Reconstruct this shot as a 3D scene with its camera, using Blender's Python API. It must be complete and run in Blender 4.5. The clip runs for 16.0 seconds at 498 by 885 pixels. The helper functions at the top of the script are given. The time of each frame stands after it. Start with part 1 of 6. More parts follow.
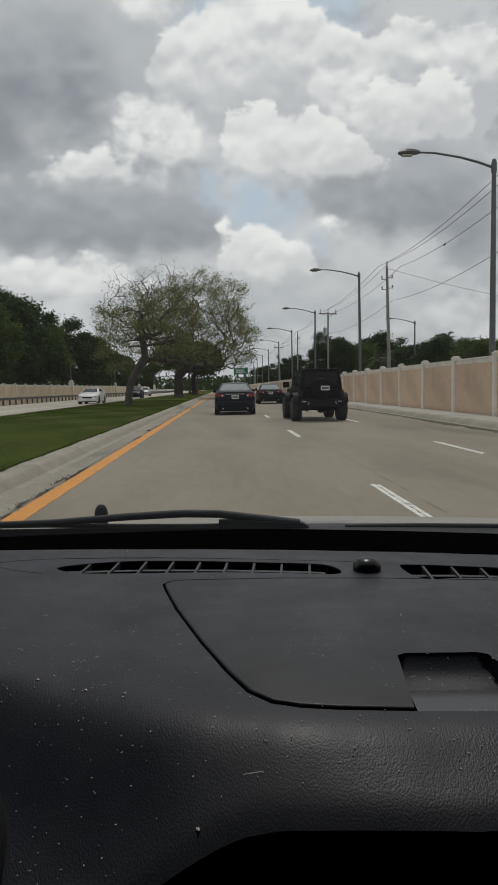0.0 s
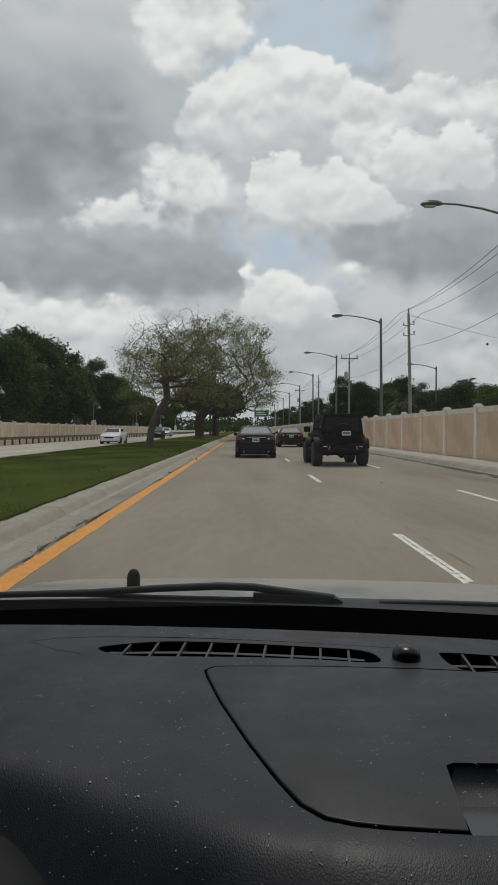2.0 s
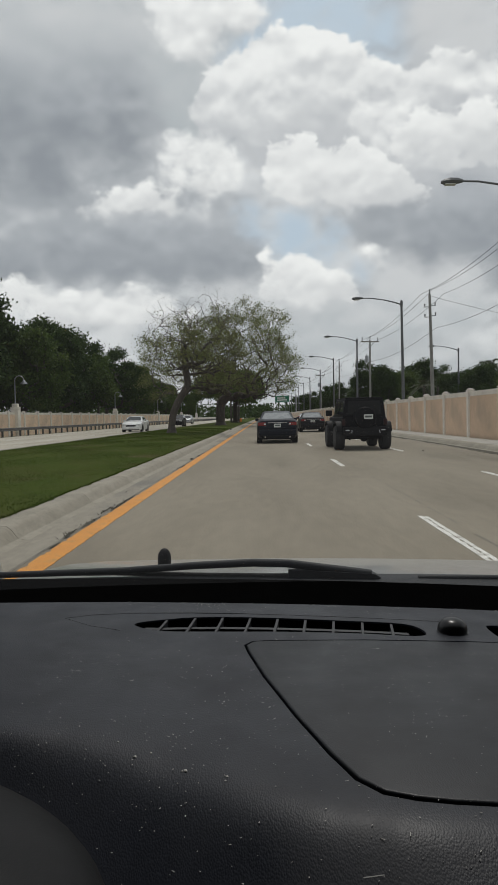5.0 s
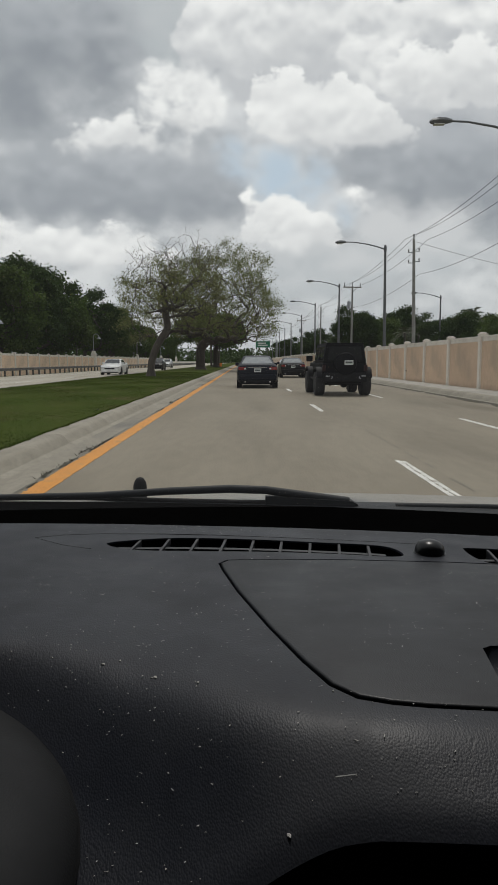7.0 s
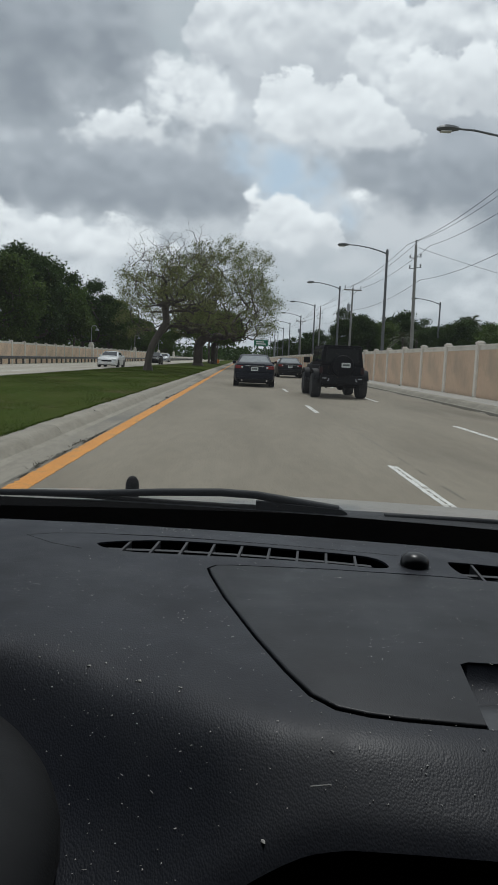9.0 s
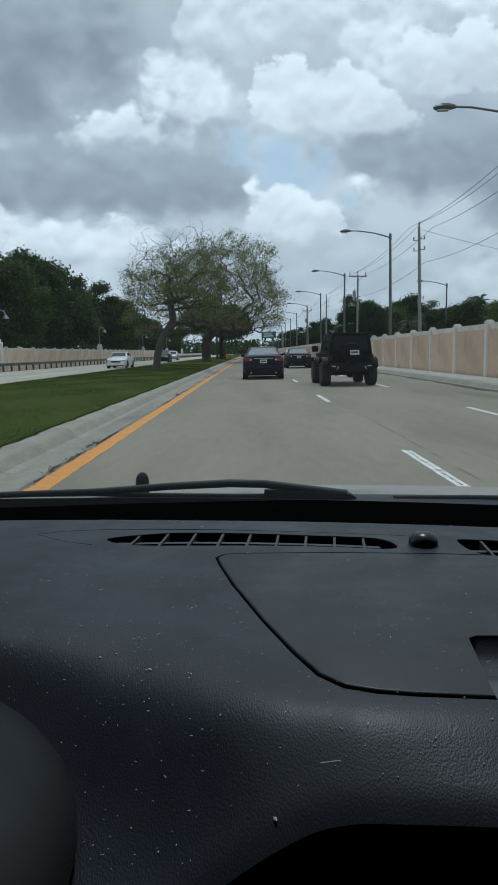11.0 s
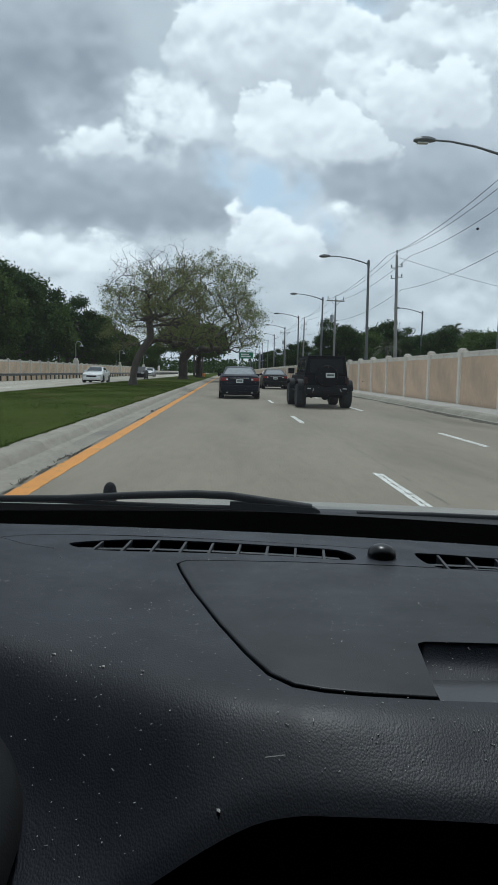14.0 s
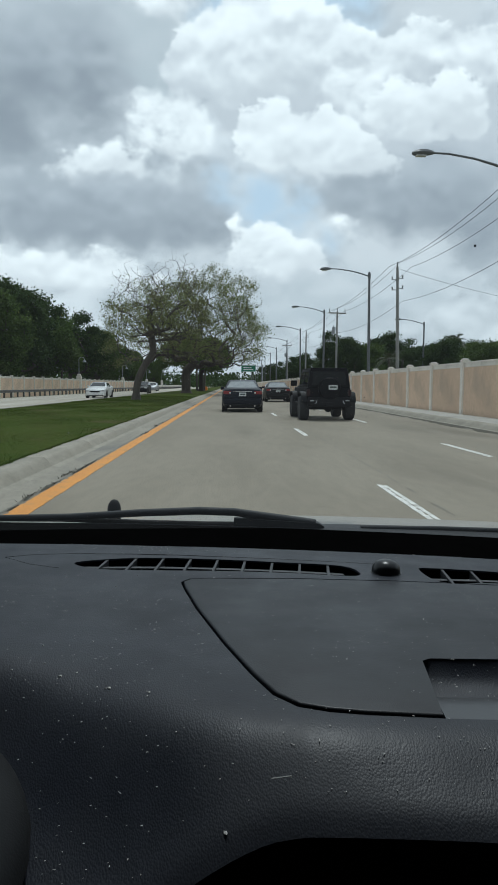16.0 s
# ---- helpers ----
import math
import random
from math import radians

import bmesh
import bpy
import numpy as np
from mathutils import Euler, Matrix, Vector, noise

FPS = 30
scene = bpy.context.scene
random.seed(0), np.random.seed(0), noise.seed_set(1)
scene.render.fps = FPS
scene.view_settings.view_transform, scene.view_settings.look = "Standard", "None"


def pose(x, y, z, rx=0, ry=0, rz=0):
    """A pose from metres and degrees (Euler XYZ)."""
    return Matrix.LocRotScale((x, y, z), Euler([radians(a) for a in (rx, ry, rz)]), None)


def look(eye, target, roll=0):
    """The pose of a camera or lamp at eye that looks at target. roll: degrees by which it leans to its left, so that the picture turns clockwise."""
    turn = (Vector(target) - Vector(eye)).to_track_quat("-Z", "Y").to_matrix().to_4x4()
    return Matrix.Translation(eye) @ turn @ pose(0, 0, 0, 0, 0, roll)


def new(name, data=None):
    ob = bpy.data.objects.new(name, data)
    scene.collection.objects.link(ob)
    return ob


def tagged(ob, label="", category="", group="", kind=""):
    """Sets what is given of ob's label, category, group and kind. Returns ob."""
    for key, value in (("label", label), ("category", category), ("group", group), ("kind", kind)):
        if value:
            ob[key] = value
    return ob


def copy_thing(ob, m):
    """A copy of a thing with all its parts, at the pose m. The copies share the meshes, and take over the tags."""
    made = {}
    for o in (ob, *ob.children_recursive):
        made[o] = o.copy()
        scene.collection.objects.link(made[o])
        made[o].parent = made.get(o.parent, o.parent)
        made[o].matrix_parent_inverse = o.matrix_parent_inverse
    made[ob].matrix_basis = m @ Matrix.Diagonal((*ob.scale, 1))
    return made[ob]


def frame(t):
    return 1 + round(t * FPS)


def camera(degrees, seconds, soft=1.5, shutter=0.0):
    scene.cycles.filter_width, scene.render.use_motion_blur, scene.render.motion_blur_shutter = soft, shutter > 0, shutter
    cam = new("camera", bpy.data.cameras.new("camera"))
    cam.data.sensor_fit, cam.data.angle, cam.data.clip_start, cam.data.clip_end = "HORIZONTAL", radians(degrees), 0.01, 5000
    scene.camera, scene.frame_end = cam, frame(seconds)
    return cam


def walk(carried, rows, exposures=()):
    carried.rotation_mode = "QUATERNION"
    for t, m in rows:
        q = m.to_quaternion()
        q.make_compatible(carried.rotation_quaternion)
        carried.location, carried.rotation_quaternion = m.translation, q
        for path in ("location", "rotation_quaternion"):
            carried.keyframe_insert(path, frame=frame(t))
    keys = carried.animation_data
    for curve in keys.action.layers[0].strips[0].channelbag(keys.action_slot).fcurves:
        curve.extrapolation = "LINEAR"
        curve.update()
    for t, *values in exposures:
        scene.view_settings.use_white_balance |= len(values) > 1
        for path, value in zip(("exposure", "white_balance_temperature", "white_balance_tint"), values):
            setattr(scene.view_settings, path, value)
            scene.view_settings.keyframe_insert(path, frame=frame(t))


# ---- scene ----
# A shot from inside a car: the cabin, the road ahead and the traffic stand still, the camera sways inside the cabin.
cam = camera(39.83, 16.0, soft=1.7)
PATH = [
    (0.0, pose(0.041, -0.007, 1.199, 85.45, 1.04, -2.21)),
    (0.5, pose(0.004, -0.001, 1.190, 85.70, -1.19, -1.97)),
    (1.0, pose(0.002, -0.002, 1.205, 85.34, 0.15, -1.07)),
    (1.5, pose(-0.001, -0.006, 1.222, 87.38, -0.69, -0.24)),
    (2.0, pose(0.012, -0.021, 1.256, 88.96, 0.06, -0.52)),
    (2.5, pose(0.009, 0.018, 1.185, 83.66, -0.11, 0.11)),
    (3.0, pose(0.022, 0.003, 1.192, 84.82, 1.59, 0.46)),
    (5.5, pose(-0.018, 0.008, 1.237, 87.88, 0.60, 1.78)),
    (6.0, pose(-0.025, 0.007, 1.216, 85.87, -2.25, 1.06)),
    (6.5, pose(0.004, 0.010, 1.224, 86.34, 1.74, 0.25)),
    (7.0, pose(-0.005, 0.035, 1.197, 83.26, 0.17, -0.42)),
    (7.5, pose(0.008, 0.026, 1.212, 83.57, -0.77, -0.91)),
    (8.0, pose(-0.036, -0.031, 1.269, 89.14, -1.63, 2.05)),
    (8.5, pose(-0.007, 0.008, 1.223, 85.58, -2.44, -0.97)),
    (9.0, pose(-0.004, 0.024, 1.210, 83.11, -2.31, -0.63)),
    (9.5, pose(-0.002, 0.013, 1.219, 83.97, -1.28, -0.08)),
    (12.0, pose(0.022, 0.024, 1.197, 81.75, 1.42, -0.19)),
    (12.5, pose(0.027, 0.012, 1.208, 84.71, -0.41, -1.71)),
    (13.0, pose(0.018, 0.014, 1.191, 82.81, 1.61, -0.96)),
    (13.5, pose(0.005, 0.013, 1.196, 84.92, -1.51, -1.38)),
    (14.0, pose(0.021, 0.004, 1.194, 84.17, -1.07, -1.84)),
    (14.5, pose(0.019, 0.012, 1.183, 82.79, -0.70, -1.59)),
    (15.0, pose(0.030, 0.005, 1.193, 83.91, 0.50, -1.88)),
    (15.5, pose(0.013, 0.003, 1.196, 85.46, -0.54, -1.63)),
    (16.0, pose(0.022, 0.000, 1.200, 85.25, -0.24, -1.61)),
]
EXPOSURES = [
    (0.0, -0.32, 6500, 10), (4.8, -0.25, 6500, 10), (5.5, -0.1, 6300, 9), (6.4, 0.0, 6250, 9), (7.0, -0.2, 6500, 10), (8.0, -0.2, 6500, 10), (8.5, -0.22, 6350, 9), (9.5, -0.22, 5800, 6), (12.0, -0.18, 5450, 0), (14.0, -0.06, 5700, 3), (15.0, 0.08, 5650, 3), (16.0, -0.02, 5750, 2),
]
walk(cam, PATH, EXPOSURES)

# ---- world: hazy sky with broken cumulus, weak high sun ----
SUN_EL, SUN_AZ = radians(66), radians(8)
world = bpy.data.worlds.new("sky")
scene.world = world
world.use_nodes = True
wt = world.node_tree
wt.nodes.clear()


def wn(kind):
    return wt.nodes.new(kind)


def wm(op, a, b=None, c=None):
    n = wn("ShaderNodeMath")
    n.operation = op
    for i, v in enumerate((a, b, c)):
        if v is None:
            continue
        if isinstance(v, (int, float)):
            n.inputs[i].default_value = v
        else:
            wt.links.new(v, n.inputs[i])
    return n.outputs[0]


def wsmooth(x, lo, hi, to0=0.0, to1=1.0):
    n = wn("ShaderNodeMapRange")
    n.interpolation_type = "SMOOTHSTEP"
    wt.links.new(x, n.inputs[0])
    for i, v in ((1, lo), (2, hi), (3, to0), (4, to1)):
        n.inputs[i].default_value = v
    return n.outputs[0]


def wmix(fac, a, b):
    n = wn("ShaderNodeMix")
    n.data_type = "RGBA"
    for sock, v in ((n.inputs[0], fac), (n.inputs[6], a), (n.inputs[7], b)):
        if isinstance(v, (int, float)):
            sock.default_value = v
        elif isinstance(v, tuple):
            sock.default_value = (*v, 1)
        else:
            wt.links.new(v, sock)
    return n.outputs[2]


def wnoise(vec, scale, detail=6, rough=0.55):
    n = wn("ShaderNodeTexNoise")
    wt.links.new(vec, n.inputs["Vector"])
    n.inputs["Scale"].default_value = scale
    n.inputs["Detail"].default_value = detail
    n.inputs["Roughness"].default_value = rough
    return n.outputs[0]


coord = wn("ShaderNodeTexCoord").outputs["Generated"]
sep = wn("ShaderNodeSeparateXYZ")
wt.links.new(coord, sep.inputs[0])
azim0 = wm("ARCTAN2", sep.outputs[0], sep.outputs[1])
elev0 = wm("ARCSINE", sep.outputs[2])


def flat_at(up):
    comb = wn("ShaderNodeCombineXYZ")
    wt.links.new(azim0, comb.inputs[0])
    wt.links.new(wm("MULTIPLY", wm("ADD", elev0, up), 1.3), comb.inputs[1])
    return comb.outputs[0]


def billow(vec, scale):
    """Rounded, heaped shapes like the tops of cumulus."""
    n = wn("ShaderNodeTexVoronoi")
    n.feature, n.normalize = "SMOOTH_F1", True
    wt.links.new(vec, n.inputs["Vector"])
    for k, v in (("Scale", scale), ("Detail", 2.5), ("Roughness", 0.42), ("Lacunarity", 2.1), ("Smoothness", 0.45)):
        n.inputs[k].default_value = v
    return wm("SUBTRACT", 1.0, n.outputs["Distance"])


flat = flat_at(0.0)


def heap(up):
    return wm("ADD", wm("MULTIPLY", billow(flat_at(up), 15.0), 0.62), wm("MULTIPLY", wnoise(flat_at(up), 9.0, 4, 0.45), 0.50))


puff, above = heap(0.0), heap(0.013)
soft_puff = wnoise(flat, 4.0, 5, 0.5)
big_a, big_b = wnoise(flat, 6.5, 3, 0.5), wnoise(flat_at(0.7), 6.5, 3, 0.5)
mid_a, mid_b = wnoise(flat_at(1.3), 17.0, 5, 0.55), wnoise(flat_at(2.1), 17.0, 5, 0.55)
azim = wm("ADD", wm("ADD", wm("SUBTRACT", azim0, 0.010), wm("MULTIPLY", wm("SUBTRACT", big_a, 0.5), 0.03)), wm("MULTIPLY", wm("SUBTRACT", mid_a, 0.5), 0.040))
elev = wm("ADD", wm("ADD", wm("ADD", elev0, 0.009), wm("MULTIPLY", wm("SUBTRACT", big_b, 0.5), 0.02)), wm("MULTIPLY", wm("SUBTRACT", mid_b, 0.5), 0.032))
tuft, tuft_up = wnoise(flat, 16.0, 6, 0.5), wnoise(flat_at(0.010), 16.0, 6, 0.5)
fine = wm("SUBTRACT", wnoise(flat, 42.0, 5, 0.6), 0.5)
relief = wm("ADD", wm("MULTIPLY", wm("SUBTRACT", puff, above), 3.4), wm("MULTIPLY", wm("SUBTRACT", tuft, tuft_up), 1.0))   # lit from above
nishita = wn("ShaderNodeTexSky")
nishita.sky_type, nishita.sun_disc, nishita.sun_elevation, nishita.sun_rotation, nishita.dust_density = "NISHITA", False, SUN_EL, SUN_AZ, 2.0
blue = wn("ShaderNodeMix")
blue.data_type, blue.blend_type = "RGBA", "MULTIPLY"
blue.inputs[0].default_value = 1.0
wt.links.new(nishita.outputs[0], blue.inputs[6])
blue.inputs[7].default_value = (0.10, 0.10, 0.10, 1)
WHITE, PALE, HEAP, SOFT, GREY, DARKISH, DARK = (1.03, 1.03, 1.02), (0.70, 0.71, 0.725), (0.62, 0.635, 0.66), (0.53, 0.565, 0.59), (0.51, 0.535, 0.57), (0.355, 0.38, 0.415), (0.305, 0.33, 0.365)
BLUE, BLUE_LOW = (0.59, 0.69, 0.79), (0.56, 0.665, 0.77)
sky = wmix(0.55, blue.outputs[2], (0.55, 0.61, 0.67))
# broken cover everywhere, paler to the horizon
cover = wsmooth(soft_puff, 0.18, 0.34)
shade = wsmooth(wm("ADD", soft_puff, wm("MULTIPLY", relief, 0.35)), 0.30, 0.72)
sky = wmix(wm("MULTIPLY", cover, 0.92), sky, wmix(shade, (0.46, 0.48, 0.505), (0.80, 0.81, 0.82)))
haze = wsmooth(elev0, 0.26, 0.02)
sky = wmix(wm("MULTIPLY", haze, 0.72), sky, wmix(shade, (0.56, 0.585, 0.605), (0.76, 0.775, 0.785)))


def mass(lobes):
    """How deep a place of the sky lies inside a heap of round lobes."""
    out = None
    for az, el, r in lobes:
        n = wn("ShaderNodeVectorMath")
        n.operation = "DISTANCE"
        wt.links.new(HERE, n.inputs[0])
        n.inputs[1].default_value = (az, el, 0)
        g = wm("MULTIPLY", wm("SUBTRACT", 1.0, wm("DIVIDE", n.outputs["Value"], r * 1.12)), min(r, 0.06) / 0.04)
        out = g if out is None else wm("SMOOTH_MAX", out, g, 0.4)
    return out


place = wn("ShaderNodeCombineXYZ")
wt.links.new(azim, place.inputs[0])
wt.links.new(elev, place.inputs[1])
HERE = place.outputs[0]


def cloud(below, lobes, top, base, low, high, edge, rag, rough, foot=None):
    """One cumulus: a heap of lobes with a ragged rim, bright above and grey at its base, its foot melting away."""
    rim = wm("ADD", mass(lobes), wm("ADD", wm("MULTIPLY", wm("SUBTRACT", puff, 0.60), 1.6 * rag), wm("ADD", wm("MULTIPLY", wm("SUBTRACT", tuft, 0.5), 1.5 * rag), wm("MULTIPLY", fine, 1.1 * rag))))
    if foot is not None:
        rim = wm("DIVIDE", rim, wm("ADD", wm("MULTIPLY", wsmooth(elev, foot + 0.02, foot - 0.02), 1.3), edge))
        edge = 1.0
    mask = wsmooth(rim, 0.0, edge)
    lit = wm("DIVIDE", wm("SUBTRACT", elev, low), high - low)
    lit = wm("ADD", lit, wm("ADD", wm("MULTIPLY", relief, rough), wm("MULTIPLY", fine, 0.5)))
    lit = wm("ADD", lit, wm("MULTIPLY", wm("SUBTRACT", soft_puff, 0.5), 0.5))
    return wmix(mask, below, wmix(wsmooth(lit, -0.1, 1.25), base, top))


# open blue between the heaps
sky = cloud(sky, [(-0.019, 0.485, 0.06), (0.045, 0.516, 0.065), (0.117, 0.52, 0.069), (0.173, 0.499, 0.052), (0.076, 0.545, 0.069), (0.147, 0.548, 0.052), (-0.068, 0.484, 0.035)], BLUE, BLUE, 0.363, 0.557, 1.4, 0.8, 0.0)
# lower blue gap
sky = cloud(sky, [(-0.02, 0.265, 0.041), (0.037, 0.262, 0.047), (0.086, 0.254, 0.04), (0.055, 0.235, 0.035), (0.128, 0.201, 0.026)], BLUE_LOW, BLUE_LOW, 0.135, 0.363, 1.2, 0.8, 0.0)
# broad pale heap overhead
sky = cloud(sky, [(-0.381, 0.5, 0.112), (-0.292, 0.526, 0.104), (-0.199, 0.536, 0.095), (-0.103, 0.543, 0.078), (-0.053, 0.533, 0.043), (-0.133, 0.487, 0.069), (-0.107, 0.43, 0.052)], PALE, SOFT, 0.349, 0.591, 0.6, 0.5, 0.6)
# its lit shoulder beside the blue
sky = cloud(sky, [(-0.054, 0.542, 0.035), (-0.025, 0.531, 0.024), (-0.085, 0.514, 0.035), (-0.03, 0.555, 0.026), (-0.118, 0.531, 0.043)], WHITE, PALE, 0.432, 0.574, 0.5, 0.6, 1.2)
# dark belly of the overhead heap
sky = cloud(sky, [(-0.349, 0.4, 0.104), (-0.273, 0.416, 0.104), (-0.219, 0.441, 0.078), (-0.202, 0.39, 0.065), (-0.31, 0.351, 0.069), (-0.391, 0.354, 0.078)], GREY, DARK, 0.342, 0.533, 1.5, 0.6, 0.7)
# veil high to the right
sky = cloud(sky, [(0.263, 0.526, 0.069), (0.234, 0.506, 0.052), (0.287, 0.476, 0.052)], PALE, PALE, 0.432, 0.557, 1.2, 0.5, 0.5)
# the great heap with its rounded crest
sky = cloud(sky, [(-0.058, 0.425, 0.043), (-0.026, 0.453, 0.039), (0.01, 0.466, 0.041), (0.055, 0.453, 0.05), (0.104, 0.439, 0.052), (0.152, 0.42, 0.047), (0.192, 0.411, 0.043), (0.237, 0.412, 0.05), (0.282, 0.405, 0.047), (0.326, 0.397, 0.052), (0.024, 0.41, 0.069), (0.098, 0.385, 0.078), (0.193, 0.367, 0.069), (0.276, 0.362, 0.078)], WHITE, HEAP, 0.363, 0.494, 0.2, 0.6, 1.15)
# shaded hollow under its crest
sky = cloud(sky, [(0.049, 0.41, 0.035), (0.082, 0.389, 0.039), (0.114, 0.384, 0.03), (0.025, 0.386, 0.03)], PALE, HEAP, 0.356, 0.452, 1.2, 0.5, 0.8)
# second tier of the great heap
sky = cloud(sky, [(0.177, 0.382, 0.036), (0.145, 0.397, 0.026), (0.217, 0.359, 0.043), (0.162, 0.355, 0.035)], WHITE, HEAP, 0.313, 0.432, 0.5, 0.6, 1.0)
# dark base to the right
sky = cloud(sky, [(0.165, 0.276, 0.052), (0.227, 0.266, 0.065), (0.287, 0.263, 0.078), (0.271, 0.307, 0.052), (0.318, 0.225, 0.069), (0.221, 0.229, 0.052)], GREY, DARKISH, 0.198, 0.342, 1.1, 0.6, 0.8)
# crisp bright tuft
sky = cloud(sky, [(0.205, 0.37, 0.019), (0.227, 0.38, 0.023), (0.25, 0.367, 0.028), (0.28, 0.375, 0.026), (0.298, 0.36, 0.033), (0.255, 0.35, 0.024)], WHITE, PALE, 0.327, 0.398, 0.22, 0.7, 0.9)
# bright puff below the great heap
sky = cloud(sky, [(0.023, 0.347, 0.026), (0.052, 0.359, 0.028), (0.083, 0.346, 0.029), (0.122, 0.339, 0.036), (0.156, 0.323, 0.031), (0.187, 0.313, 0.026), (0.219, 0.299, 0.017), (0.052, 0.325, 0.029), (0.1, 0.314, 0.029)], WHITE, PALE, 0.272, 0.381, 0.16, 0.55, 0.9, foot=0.294)
# white streak beside the dark belly
sky = cloud(sky, [(-0.131, 0.382, 0.024), (-0.106, 0.361, 0.031), (-0.086, 0.33, 0.028), (-0.07, 0.363, 0.031), (-0.12, 0.346, 0.022)], WHITE, PALE, 0.237, 0.415, 0.5, 0.65, 0.9, foot=0.302)
# flat grey deck
sky = cloud(sky, [(-0.276, 0.236, 0.052), (-0.214, 0.241, 0.056), (-0.15, 0.244, 0.06), (-0.085, 0.244, 0.056), (-0.035, 0.234, 0.043), (-0.344, 0.219, 0.043)], GREY, DARKISH, 0.191, 0.298, 0.8, 0.5, 0.8)
# row of puffs on the grey deck
sky = cloud(sky, [(-0.254, 0.286, 0.017), (-0.227, 0.292, 0.021), (-0.195, 0.301, 0.024), (-0.168, 0.305, 0.024), (-0.139, 0.297, 0.021), (-0.094, 0.29, 0.017)], WHITE, PALE, 0.268, 0.338, 0.32, 0.65, 0.9, foot=0.29)
# bright rim of the deck
sky = cloud(sky, [(-0.002, 0.234, 0.01), (0.005, 0.219, 0.01)], WHITE, PALE, 0.21, 0.237, 0.3, 0.6, 0.8)
# pale banks above the skyline
sky = cloud(sky, [(-0.057, 0.15, 0.06), (0.025, 0.137, 0.06), (0.106, 0.138, 0.06), (0.184, 0.169, 0.06), (0.261, 0.168, 0.06), (-0.154, 0.115, 0.052)], PALE, SOFT, 0.086, 0.198, 1.0, 0.55, 0.9)
# small heap low in the middle
sky = cloud(sky, [(0.043, 0.216, 0.021), (0.021, 0.2, 0.024), (0.064, 0.204, 0.026), (0.088, 0.189, 0.026), (0.113, 0.173, 0.022), (0.007, 0.18, 0.022), (0.056, 0.177, 0.029)], WHITE, PALE, 0.135, 0.237, 0.25, 0.6, 0.9, foot=0.163)
# stray tuft
sky = cloud(sky, [(0.141, 0.233, 0.012), (0.151, 0.216, 0.012)], WHITE, PALE, 0.206, 0.237, 0.5, 0.6, 0.8)
# low white bank to the west
sky = cloud(sky, [(-0.387, 0.174, 0.029), (-0.354, 0.177, 0.028), (-0.32, 0.164, 0.024), (-0.282, 0.157, 0.024), (-0.235, 0.154, 0.031), (-0.196, 0.159, 0.035), (-0.155, 0.151, 0.029), (-0.114, 0.139, 0.026), (-0.085, 0.13, 0.019)], WHITE, PALE, 0.103, 0.222, 0.35, 0.65, 0.9, foot=0.135)
bg = wn("ShaderNodeBackground")
bg.inputs["Strength"].default_value = 1.0
wt.links.new(sky, bg.inputs[0])
wt.links.new(bg.outputs[0], wn("ShaderNodeOutputWorld").inputs[0])

sun = new("sun", bpy.data.lights.new("sun", "SUN"))
sun.data.energy, sun.data.angle, sun.data.color = 1.7, radians(6), (1.0, 0.96, 0.90)
sun.matrix_world = look((0, 0, 60), (-60 / math.tan(SUN_EL) * math.sin(SUN_AZ), -60 / math.tan(SUN_EL) * math.cos(SUN_AZ), 0))

